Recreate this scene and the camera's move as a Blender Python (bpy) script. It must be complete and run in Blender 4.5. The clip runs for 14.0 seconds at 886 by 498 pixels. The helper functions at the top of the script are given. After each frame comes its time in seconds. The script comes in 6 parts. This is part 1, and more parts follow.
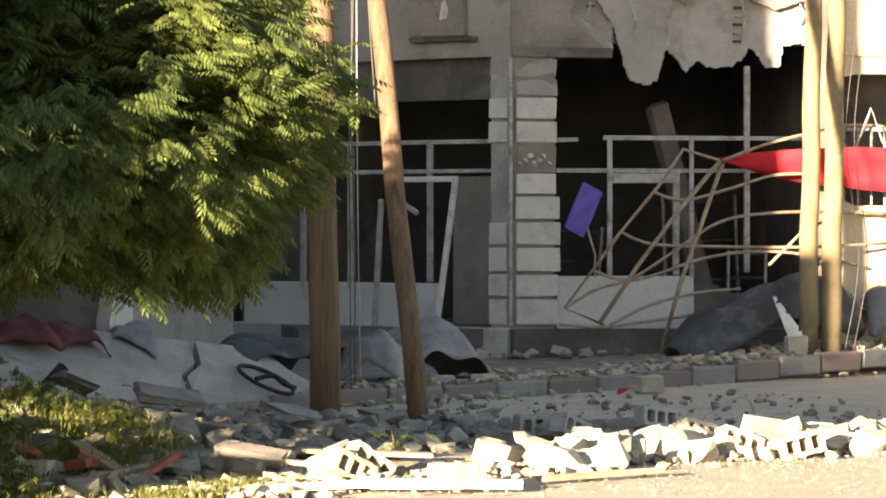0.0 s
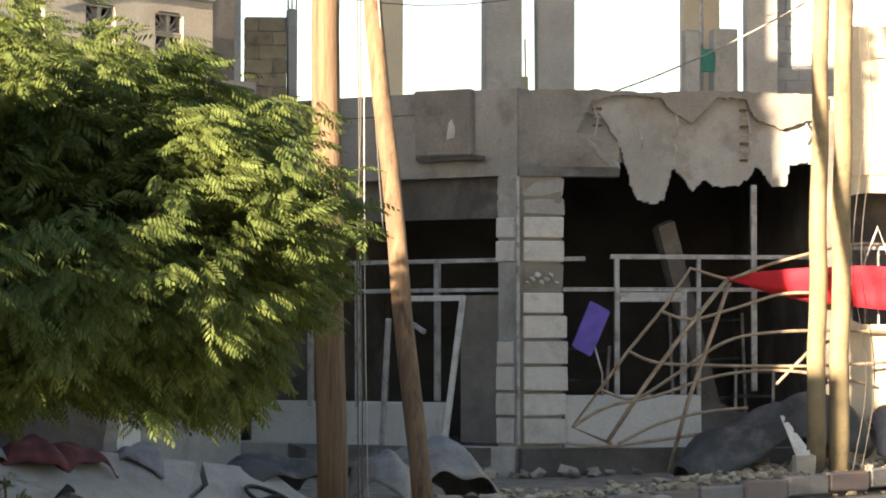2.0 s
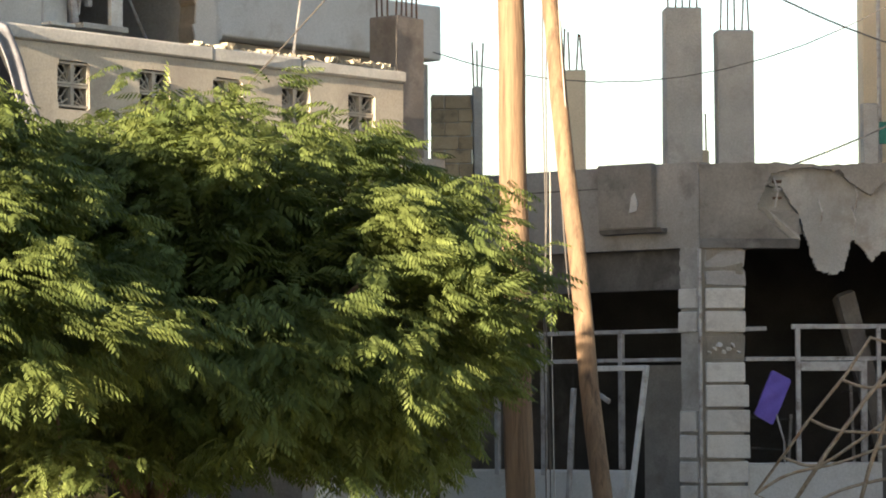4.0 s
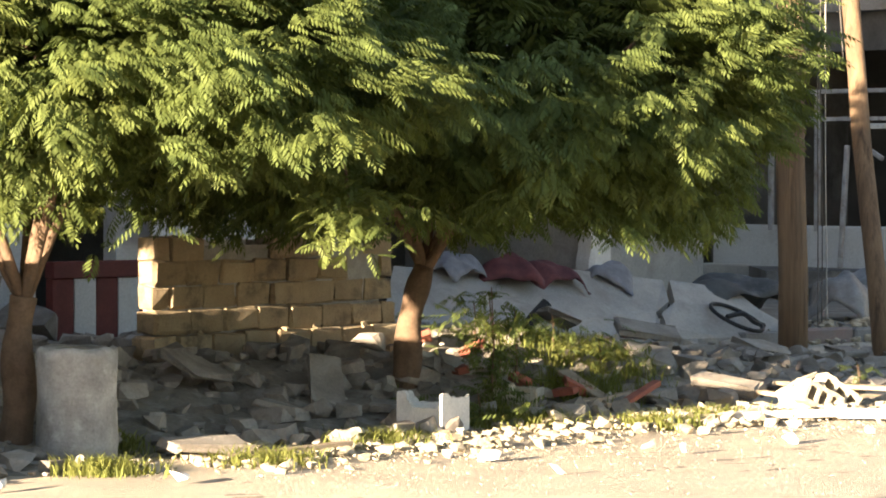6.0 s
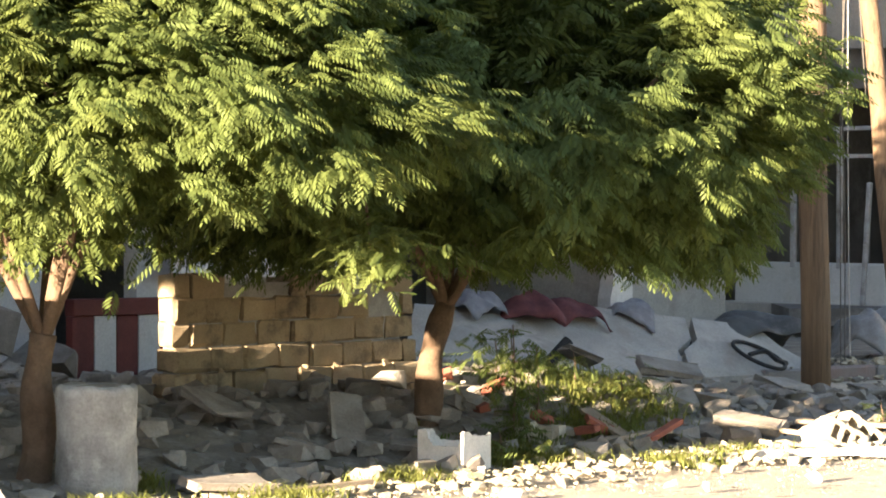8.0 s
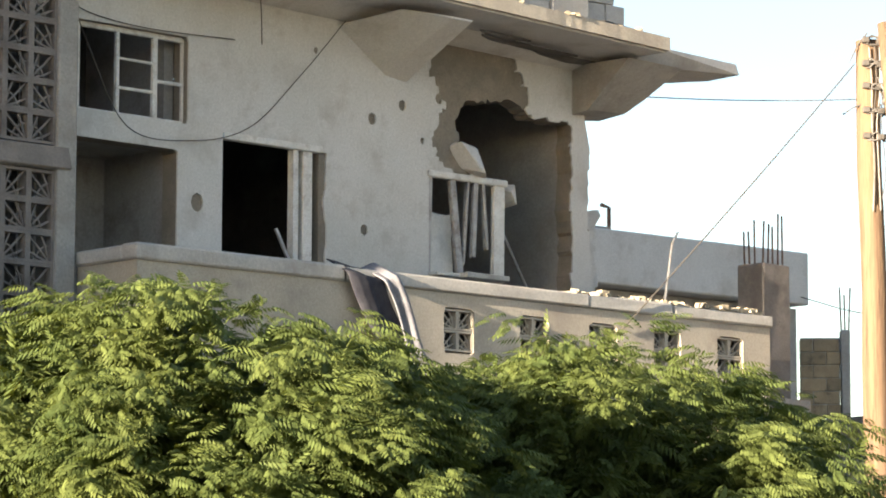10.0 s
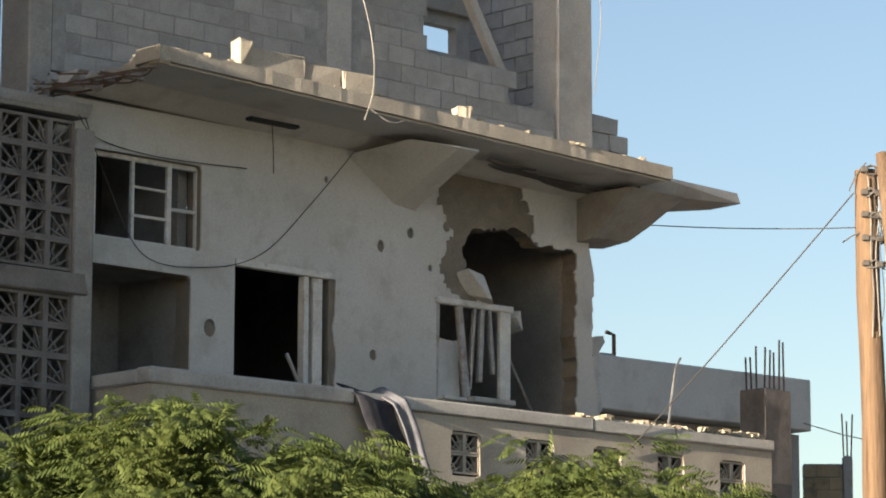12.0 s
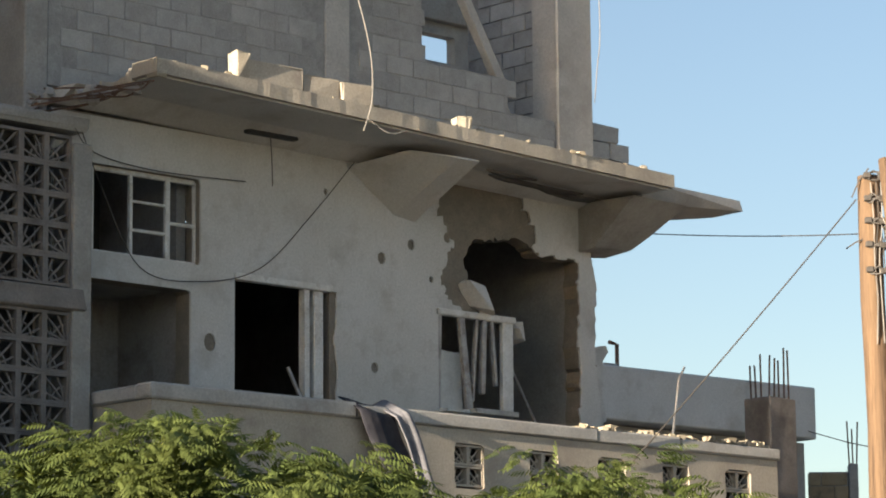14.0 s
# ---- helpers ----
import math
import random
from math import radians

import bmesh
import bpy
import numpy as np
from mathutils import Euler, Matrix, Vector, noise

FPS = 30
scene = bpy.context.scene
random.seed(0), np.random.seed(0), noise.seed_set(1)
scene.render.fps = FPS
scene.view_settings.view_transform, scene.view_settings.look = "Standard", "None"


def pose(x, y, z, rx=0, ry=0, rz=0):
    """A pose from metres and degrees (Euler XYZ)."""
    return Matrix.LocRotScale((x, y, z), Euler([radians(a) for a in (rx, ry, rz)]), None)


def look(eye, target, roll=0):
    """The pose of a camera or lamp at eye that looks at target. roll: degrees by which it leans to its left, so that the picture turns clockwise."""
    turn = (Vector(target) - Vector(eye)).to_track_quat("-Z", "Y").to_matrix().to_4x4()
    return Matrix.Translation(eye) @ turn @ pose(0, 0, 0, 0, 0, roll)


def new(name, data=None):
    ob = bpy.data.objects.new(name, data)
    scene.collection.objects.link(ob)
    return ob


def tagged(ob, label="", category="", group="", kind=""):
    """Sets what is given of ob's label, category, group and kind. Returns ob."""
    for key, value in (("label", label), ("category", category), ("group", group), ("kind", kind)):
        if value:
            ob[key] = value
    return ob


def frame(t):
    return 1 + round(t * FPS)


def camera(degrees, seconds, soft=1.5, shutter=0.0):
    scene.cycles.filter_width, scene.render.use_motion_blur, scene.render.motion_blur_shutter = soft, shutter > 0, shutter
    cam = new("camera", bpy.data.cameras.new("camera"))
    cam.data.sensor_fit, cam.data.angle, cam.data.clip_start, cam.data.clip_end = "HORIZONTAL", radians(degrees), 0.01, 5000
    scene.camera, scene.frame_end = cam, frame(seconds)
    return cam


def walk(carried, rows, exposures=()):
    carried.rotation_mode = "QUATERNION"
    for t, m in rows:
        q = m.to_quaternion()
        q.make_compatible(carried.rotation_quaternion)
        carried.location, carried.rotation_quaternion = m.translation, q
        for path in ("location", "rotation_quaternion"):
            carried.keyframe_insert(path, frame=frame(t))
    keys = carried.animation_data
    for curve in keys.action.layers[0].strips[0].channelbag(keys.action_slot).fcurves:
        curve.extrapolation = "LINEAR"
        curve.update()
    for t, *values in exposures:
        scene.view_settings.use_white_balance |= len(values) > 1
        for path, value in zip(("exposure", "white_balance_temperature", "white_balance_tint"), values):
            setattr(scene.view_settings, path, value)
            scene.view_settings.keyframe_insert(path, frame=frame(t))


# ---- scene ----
# seconds, eye x y z, tilt, lean, turn
PATH = [
    (0.0, 0.266, 1.799, 1.988, 89.612, 0.015, -8.401),
    (0.5, 0.267, 1.812, 1.986, 89.554, 0.016, -8.377),
    (1.0, 0.257, 1.743, 2.006, 90.207, 0.048, -8.382),
    (1.5, 0.255, 1.726, 2.028, 90.931, 0.043, -8.391),
    (2.0, 0.258, 1.772, 2.053, 91.685, 0.058, -8.275),
    (2.2, 0.251, 1.753, 2.060, 91.930, 0.068, -8.142),
    (4.3, 0.022, 0.321, 2.017, 93.061, 0.326, -4.001),
    (4.5, 0.005, 0.082, 2.004, 93.100, 0.329, -3.222),
    (5.0, 0.000, 0.007, 2.000, 92.814, 0.334, -1.293),
    (5.5, -0.000, -0.037, 1.999, 90.833, 0.125, -0.309),
    (6.0, -0.000, -0.013, 2.000, 88.586, -0.145, -0.049),
    (6.5, 0.000, 0.000, 2.000, 87.739, -0.187, -0.000),
    (7.0, -0.000, 0.028, 1.999, 87.694, -0.155, 0.043),
    (7.5, -0.000, 0.051, 1.998, 88.176, -0.164, 0.103),
    (8.0, -0.001, 0.094, 1.999, 89.260, -0.147, 0.336),
    (8.5, -0.002, 0.142, 2.002, 90.785, -0.167, 0.713),
    (9.0, -0.002, 0.096, 2.005, 92.921, -0.151, 1.250),
    (9.2, 0.003, -0.112, 1.992, 93.970, -0.194, 1.534),
    (11.3, 0.068, -2.039, 1.650, 99.737, -0.147, 1.923),
    (11.5, 0.068, -2.013, 1.654, 99.754, -0.168, 1.935),
    (12.0, 0.064, -1.877, 1.676, 99.784, -0.155, 1.957),
    (12.5, 0.062, -1.786, 1.691, 99.814, -0.113, 1.981),
    (13.0, 0.061, -1.738, 1.698, 99.864, 0.026, 1.996),
    (13.5, 0.059, -1.686, 1.705, 99.922, 0.226, 1.997),
    (14.0, 0.057, -1.643, 1.710, 99.998, 0.511, 1.976),
]
cam = camera(15.94, 14.0, soft=1.9)
walk(cam, [(t, pose(x, y, z, rx, 0, rz) @ pose(0, 0, 0, 0, 0, -lean)) for t, x, y, z, rx, lean, rz in PATH],
     exposures=[(0, 2.72, 6800, 17), (0.6, 2.38, 6950, 17), (1.0, 2.35, 6900, 17), (1.5, 2.65, 6700, 17), (2.2, 2.6, 6600, 17), (4.3, 2.5, 6500, 17), (4.7, 3.05, 6200, 17), (5.1, 3.3, 6150, 17), (5.6, 3.8, 5950, 19),
                (6.2, 2.5, 6900, 17), (7.6, 1.95, 7200, 17), (8.0, 3.2, 6500, 18), (8.4, 3.85, 6150, 19), (9.2, 3.9, 6350, 18), (10.1, 2.4, 6200, 17), (11.3, 1.68, 6000, 17), (12.1, 1.7, 6050, 17), (12.6, 1.85, 6350, 17), (13.1, 1.8, 6200, 17), (14, 1.68, 6050, 17)])

# ---- world and sun ----
SUN_EL = radians(9)
SUN_TRAVEL = Vector((0.66, 0.751, -math.tan(SUN_EL)))
world = bpy.data.worlds.new("world")
scene.world = world
world.use_nodes = True
wn = world.node_tree
sky = wn.nodes.new("ShaderNodeTexSky")
sky.sky_type = "NISHITA"
sky.sun_disc = False
sky.sun_elevation = SUN_EL
sky.sun_rotation = math.atan2(-0.66, -0.751)
sky.air_density = 1.0
sky.dust_density = 0.6
wn.nodes["Background"].inputs["Strength"].default_value = 0.058
wn.links.new(sky.outputs[0], wn.nodes["Background"].inputs["Color"])
sun_data = bpy.data.lights.new("sun", "SUN")
sun_data.energy = 5.0
sun_data.angle = radians(0.5)
sun_data.color = (1.0, 0.84, 0.58)
sun = new("sun", sun_data)
sun.matrix_world = look((-30, -30, 12), tuple(Vector((-30, -30, 12)) + SUN_TRAVEL))

# ---- materials ----


def material(name, base, rough=0.9, second=None, scale=3.0, fine=40.0, bump=0.3, stain=None, stain_scale=1.2, metal=0.0, island=0.0, obj_var=0.0, spec=0.3, stretch=1.0):
    """Base colour mixed with a second tone by a coarse noise, grain by a fine one, stains by a third, relief by a bump."""
    m = bpy.data.materials.new(name)
    m.use_nodes = True
    nt = m.node_tree
    b = nt.nodes["Principled BSDF"]
    b.inputs["Roughness"].default_value = rough
    b.inputs["Metallic"].default_value = metal
    b.inputs["Specular IOR Level"].default_value = spec
    co = nt.nodes.new("ShaderNodeTexCoord")
    geo = nt.nodes.new("ShaderNodeNewGeometry")

    def noise_tex(s, detail=5, r=0.6):
        n = nt.nodes.new("ShaderNodeTexNoise")
        n.inputs["Scale"].default_value = s
        n.inputs["Detail"].default_value = detail
        n.inputs["Roughness"].default_value = r
        if stretch == 1.0:
            nt.links.new(geo.outputs["Position"], n.inputs["Vector"])
        else:
            mp = nt.nodes.new("ShaderNodeMapping")
            mp.inputs["Scale"].default_value = (1.0, 1.0, stretch)
            nt.links.new(geo.outputs["Position"], mp.inputs["Vector"])
            nt.links.new(mp.outputs["Vector"], n.inputs["Vector"])
        return n

    def ramp(src, lo, hi):
        r = nt.nodes.new("ShaderNodeMapRange")
        r.inputs["From Min"].default_value, r.inputs["From Max"].default_value = lo, hi
        nt.links.new(src, r.inputs["Value"])
        return r.outputs["Result"]

    def mix(fac, a, c, kind="MIX"):
        x = nt.nodes.new("ShaderNodeMix")
        x.data_type, x.blend_type = "RGBA", kind
        if hasattr(fac, "links"):
            nt.links.new(fac, x.inputs["Factor"])
        else:
            x.inputs["Factor"].default_value = fac
        for key, v in ((6, a), (7, c)):
            if hasattr(v, "links"):
                nt.links.new(v, x.inputs[key])
            else:
                x.inputs[key].default_value = (*v, 1)
        return x.outputs[2]

    second = second or tuple(c * 0.72 for c in base)
    coarse = noise_tex(scale, 6)
    grain = noise_tex(fine, 4, 0.7)
    col = mix(ramp(coarse.outputs["Fac"], 0.35, 0.65), base, second)
    grey = mix(ramp(grain.outputs["Fac"], 0.3, 0.7), (0.74, 0.74, 0.74), (1.1, 1.1, 1.1))
    col = mix(0.8, col, grey, "MULTIPLY")
    if stain:
        st = noise_tex(stain_scale, 8, 0.7)
        col = mix(ramp(st.outputs["Fac"], 0.52, 0.68), col, stain)
    if island or obj_var:
        if island:
            src = geo.outputs["Random Per Island"]
            amt = island
        else:
            src = nt.nodes.new("ShaderNodeObjectInfo").outputs["Random"]
            amt = obj_var
        r = nt.nodes.new("ShaderNodeMapRange")
        r.inputs["To Min"].default_value, r.inputs["To Max"].default_value = 1 - amt, 1 + amt * 0.6
        nt.links.new(src, r.inputs["Value"])
        comb = nt.nodes.new("ShaderNodeCombineColor")
        for i in range(3):
            nt.links.new(r.outputs["Result"], comb.inputs[i])
        col = mix(1.0, col, comb.outputs[0], "MULTIPLY")
    nt.links.new(col, b.inputs["Base Color"])
    if bump:
        bp = nt.nodes.new("ShaderNodeBump")
        bp.inputs["Strength"].default_value = bump
        bp.inputs["Distance"].default_value = 0.02
        add = nt.nodes.new("ShaderNodeMath")
        nt.links.new(coarse.outputs["Fac"], add.inputs[0])
        nt.links.new(grain.outputs["Fac"], add.inputs[1])
        nt.links.new(add.outputs[0], bp.inputs["Height"])
        nt.links.new(bp.outputs[0], b.inputs["Normal"])
    return m


M_PLASTER = material("white_plaster", (0.62, 0.61, 0.59), 0.9, (0.54, 0.53, 0.50), 0.9, 45, 0.15, (0.42, 0.40, 0.37), 1.6)
M_CONCRETE = material("raw_concrete", (0.40, 0.38, 0.35), 0.93, (0.31, 0.30, 0.28), 2.0, 35, 0.5, (0.24, 0.22, 0.20), 1.5)
M_CONCRETE_L = material("pale_concrete", (0.52, 0.50, 0.46), 0.93, (0.44, 0.42, 0.39), 2.4, 35, 0.4, (0.34, 0.31, 0.28), 1.3)
M_PARAPET = material("cream_render", (0.50, 0.45, 0.37), 0.93, (0.42, 0.37, 0.30), 1.5, 40, 0.3, (0.30, 0.26, 0.22), 1.1)
M_BLOCK = material("concrete_block", (0.44, 0.43, 0.41), 0.95, (0.36, 0.35, 0.33), 5.0, 60, 0.5, None, obj_var=0.14)
M_BLOCK_TAN = material("tan_block", (0.43, 0.34, 0.22), 0.95, (0.34, 0.26, 0.165), 5.0, 60, 0.6, (0.14, 0.11, 0.08), 3.0, obj_var=0.22)
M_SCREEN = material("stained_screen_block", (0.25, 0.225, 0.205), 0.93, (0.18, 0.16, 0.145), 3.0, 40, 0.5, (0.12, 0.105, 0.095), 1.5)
M_RENDER = material("bare_render", (0.28, 0.245, 0.20), 0.95, (0.21, 0.185, 0.15), 3.0, 40, 0.7, (0.2, 0.18, 0.15), 2.0)
M_MORTAR = material("mortar", (0.40, 0.39, 0.37), 0.95, None, 6.0, 60, 0.5)
M_STONE = material("stone_cladding", (0.60, 0.57, 0.52), 0.85, (0.50, 0.47, 0.43), 3.0, 50, 0.25, (0.36, 0.32, 0.29), 2.2, obj_var=0.08)
# soot of the burnt shop, used as well for shade indoors and in a recess
M_SOOT_AND_SHADE = material("sooty_and_shaded_plaster", (0.15, 0.14, 0.13), 0.95, (0.08, 0.075, 0.07), 1.2, 30, 0.3, (0.20, 0.19, 0.18), 0.9)
# near-black of the burnt shop; in the house it stands in for shade
M_SOOT_AND_SHADE_D = material("burnt_and_shaded_interior", (0.085, 0.08, 0.076), 0.95, (0.05, 0.048, 0.046), 1.0, 30, 0.3)
M_FASCIA = material("smoked_fascia", (0.36, 0.34, 0.32), 0.92, (0.28, 0.26, 0.24), 1.0, 30, 0.3, (0.15, 0.13, 0.12), 0.8)
# darker brown copy of the fascia concrete, with shade mixed into its colour
M_FASCIA_SHADED = material("shaded_brown_concrete", (0.27, 0.25, 0.225), 0.92, (0.20, 0.18, 0.16), 1.3, 30, 0.3, (0.11, 0.10, 0.09), 1.0)
M_TORN = material("torn_pale_panel", (0.38, 0.37, 0.355), 0.92, (0.31, 0.30, 0.285), 1.6, 40, 0.3, (0.24, 0.22, 0.20), 2.2)
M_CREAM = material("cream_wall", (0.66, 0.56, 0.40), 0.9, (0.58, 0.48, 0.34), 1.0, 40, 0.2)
M_WHITE = material("white_paint", (0.74, 0.73, 0.70), 0.6, (0.62, 0.60, 0.56), 6.0, 50, 0.2, (0.40, 0.36, 0.32), 5.0)
M_FRAME = material("dirty_frame_paint", (0.46, 0.45, 0.44), 0.55, (0.30, 0.28, 0.27), 7.0, 60, 0.2, (0.16, 0.13, 0.11), 5.0)
M_WOOD = material("weathered_pole_wood", (0.225, 0.148, 0.088), 0.9, (0.145, 0.095, 0.06), 9.0, 60, 0.7, (0.07, 0.045, 0.03), 14.0, stretch=0.05)
M_POLE2 = material("pale_pole", (0.29, 0.225, 0.125), 0.85, (0.22, 0.17, 0.10), 2.5, 60, 0.4, (0.15, 0.115, 0.075), 2.5)
M_TIMBER = material("splintered_timber", (0.46, 0.38, 0.28), 0.85, (0.34, 0.26, 0.18), 6.0, 70, 0.4, None, obj_var=0.2)
M_STEEL = material("bare_steel_tube", (0.42, 0.36, 0.27), 0.5, (0.30, 0.22, 0.15), 8.0, 60, 0.2, (0.22, 0.11, 0.05), 5.0, metal=0.35)
M_REBAR = material("rusty_rebar", (0.16, 0.10, 0.07), 0.8, (0.10, 0.06, 0.04), 20.0, 90, 0.3)
M_SHEET = material("dented_sheet_metal", (0.27, 0.265, 0.26), 0.5, (0.18, 0.175, 0.17), 3.0, 40, 0.2, (0.14, 0.12, 0.11), 2.0, metal=0.3)
M_DARKSHEET = material("scorched_sheet", (0.085, 0.09, 0.09), 0.75, (0.05, 0.05, 0.05), 2.0, 40, 0.3, (0.15, 0.14, 0.13), 1.8)
M_RED = material("red_canvas", (0.62, 0.03, 0.045), 0.8, (0.50, 0.02, 0.035), 4.0, 70, 0.2)
M_REDCLOTH = material("faded_red_cloth", (0.17, 0.06, 0.06), 0.9, (0.09, 0.035, 0.04), 5.0, 70, 0.3)
M_MAROON = material("maroon_paint", (0.15, 0.035, 0.03), 0.7, (0.11, 0.025, 0.02), 5.0, 60, 0.2)
M_PURPLE = material("purple_plastic", (0.13, 0.09, 0.42), 0.5, (0.10, 0.07, 0.34), 3.0, 50, 0.1)
M_DARKCLOTH = material("charcoal_cloth", (0.05, 0.05, 0.06), 0.95, (0.03, 0.03, 0.04), 8.0, 80, 0.3)
M_GREYCLOTH = material("grey_cloth", (0.26, 0.26, 0.28), 0.95, (0.16, 0.16, 0.18), 6.0, 80, 0.3)
M_RUBBER = material("black_rubber", (0.03, 0.03, 0.03), 0.7, (0.02, 0.02, 0.02), 10.0, 60, 0.2)
M_CABLE = material("cable_sheath", (0.10, 0.09, 0.08), 0.6, None, 10.0, 60, 0.1)
M_CABLE_L = material("pale_cable", (0.36, 0.34, 0.31), 0.6, None, 10.0, 60, 0.1)
M_RUBBLE = material("rubble_grey", (0.34, 0.31, 0.27), 0.95, (0.23, 0.20, 0.17), 4.0, 40, 0.6, None, island=0.35)
M_RUBBLE_W = material("rubble_pale", (0.53, 0.475, 0.375), 0.95, (0.40, 0.355, 0.28), 5.0, 45, 0.6, None, obj_var=0.2)
M_RUBBLE_WI = material("rubble_pale_bits", (0.50, 0.435, 0.32), 0.95, (0.37, 0.315, 0.23), 5.0, 45, 0.6, None, island=0.35)
M_BRICK = material("red_brick", (0.40, 0.13, 0.08), 0.9, (0.30, 0.10, 0.07), 6.0, 50, 0.4, None, obj_var=0.2)
M_DIRT = material("rubble_dust", (0.27, 0.235, 0.19), 0.97, (0.18, 0.155, 0.125), 2.0, 30, 0.9, (0.33, 0.31, 0.28), 3.0)
M_ROAD = material("dusty_asphalt", (0.56, 0.48, 0.37), 0.95, (0.46, 0.395, 0.305), 1.2, 45, 1.0, (0.43, 0.385, 0.32), 2.6)
M_GROUND = material("dry_ground", (0.26, 0.22, 0.16), 0.97, (0.19, 0.16, 0.12), 1.0, 20, 0.7)
M_KERB = material("grey_kerb", (0.26, 0.245, 0.23), 0.93, (0.20, 0.19, 0.18), 5.0, 50, 0.4, None, obj_var=0.12)
M_KERBR = material("red_kerb", (0.23, 0.165, 0.145), 0.9, (0.20, 0.17, 0.155), 5.0, 50, 0.4, None, obj_var=0.15)
M_BARK = material("tree_bark", (0.20, 0.13, 0.085), 0.95, (0.13, 0.085, 0.055), 8.0, 50, 0.9)
M_PAPER = material("white_scrap", (0.78, 0.76, 0.72), 0.8, (0.66, 0.64, 0.60), 8.0, 60, 0.2)


def leaf_material(name, base, second):
    m = material(name, base, 0.65, second, 1.6, 8.0, 0.0, None, island=0.3, spec=0.15)
    nt = m.node_tree
    b = nt.nodes["Principled BSDF"]
    out = nt.nodes["Material Output"]
    tr = nt.nodes.new("ShaderNodeBsdfTranslucent")
    tr.inputs["Color"].default_value = (second[0] * 1.6 + 0.05, second[1] * 1.5 + 0.05, 0.02, 1)
    mx = nt.nodes.new("ShaderNodeMixShader")
    mx.inputs["Fac"].default_value = 0.20
    nt.links.new(b.outputs[0], mx.inputs[1])
    nt.links.new(tr.outputs[0], mx.inputs[2])
    nt.links.new(mx.outputs[0], out.inputs["Surface"])
    return m


M_LEAF = leaf_material("pinnate_leaf", (0.130, 0.160, 0.046), (0.070, 0.100, 0.030))
M_GRASS = leaf_material("dry_grass", (0.20, 0.21, 0.06), (0.13, 0.15, 0.04))


# ---- builders ----
def part(name, bm, mat, parent=None, label="", smooth=False):
    """Links a bmesh (or a mesh) as one mesh object under a thing or a part."""
    if isinstance(bm, bpy.types.Mesh):
        me = bm
    else:
        me = bpy.data.meshes.new(name)
        bm.normal_update()
        bm.to_mesh(me)
        bm.free()
    if mat and not me.materials:
        me.materials.append(mat)
    if smooth:
        me.shade_smooth()
    ob = new(name, me)
    if parent:
        ob.parent = parent
    if label:
        ob["label"] = label
    return ob


def thing(name, m, label, category, group="", kind=""):
    ob = new(name)
    ob.matrix_world = m
    ob.empty_display_size = 0.2
    return tagged(ob, label, category, group, kind)


def box(bm, lo, hi, m=None, bevel=0.0, rough=0.0):
    """A box from corner lo to corner hi, its edges bevelled, its corners knocked about by rough."""
    verts = [bm.verts.new((x, y, z)) for x in (lo[0], hi[0]) for y in (lo[1], hi[1]) for z in (lo[2], hi[2])]
    faces = [bm.faces.new([verts[i] for i in f]) for f in ((0, 1, 3, 2), (4, 6, 7, 5), (0, 4, 5, 1), (2, 3, 7, 6), (0, 2, 6, 4), (1, 5, 7, 3))]
    if bevel:
        edges = list({e for f in faces for e in f.edges})
        res = bmesh.ops.bevel(bm, geom=edges, offset=bevel, segments=1, affect="EDGES")
        verts = list({v for f in res["faces"] for v in f.verts} | {v for v in verts if v.is_valid})
    for v in verts:
        if rough:
            v.co += Vector((random.uniform(-rough, rough), random.uniform(-rough, rough), random.uniform(-rough, rough)))
        if m:
            v.co = m @ v.co
    return bm


def one_box(lo, hi, m=None, bevel=0.0, rough=0.0):
    return box(bmesh.new(), lo, hi, m, bevel, rough)


def tube(bm, pts, r, sides=7, r_end=None):
    """A round bar along points, tapering from r to r_end."""
    pts = [Vector(p) for p in pts]
    r_end = r if r_end is None else r_end
    rings = []
    side = None
    for i, p in enumerate(pts):
        d = (pts[min(i + 1, len(pts) - 1)] - pts[max(i - 1, 0)]).normalized()
        if side is None:
            side = d.orthogonal().normalized()
        side = (side - d * side.dot(d)).normalized()
        up = d.cross(side)
        rad = r + (r_end - r) * i / (len(pts) - 1)
        rings.append([bm.verts.new(p + (side * math.cos(a) + up * math.sin(a)) * rad) for a in (2 * math.pi * k / sides for k in range(sides))])
    for a, b in zip(rings, rings[1:]):
        for k in range(sides):
            bm.faces.new((a[k], a[(k + 1) % sides], b[(k + 1) % sides], b[k]))
    bm.faces.new(rings[0][::-1])
    bm.faces.new(rings[-1])
    return bm


def one_tube(pts, r, sides=7, r_end=None):
    return tube(bmesh.new(), pts, r, sides, r_end)


def curve_pts(pts, n=8):
    """Smooth points through the given ones."""
    p = [Vector(q) for q in pts]
    out = []
    for i in range(len(p) - 1):
        a, b, c, d = p[max(i - 1, 0)], p[i], p[i + 1], p[min(i + 2, len(p) - 1)]
        for k in range(n):
            t = k / n
            out.append(0.5 * (2 * b + (c - a) * t + (2 * a - 5 * b + 4 * c - d) * t * t + (3 * b - a - 3 * c + d) * t ** 3))
    return out + [p[-1]]


def sagging(a, b, sag, n=14):
    a, b = Vector(a), Vector(b)
    return [a.lerp(b, k / n) - Vector((0, 0, 4 * sag * (k / n) * (1 - k / n))) for k in range(n + 1)]


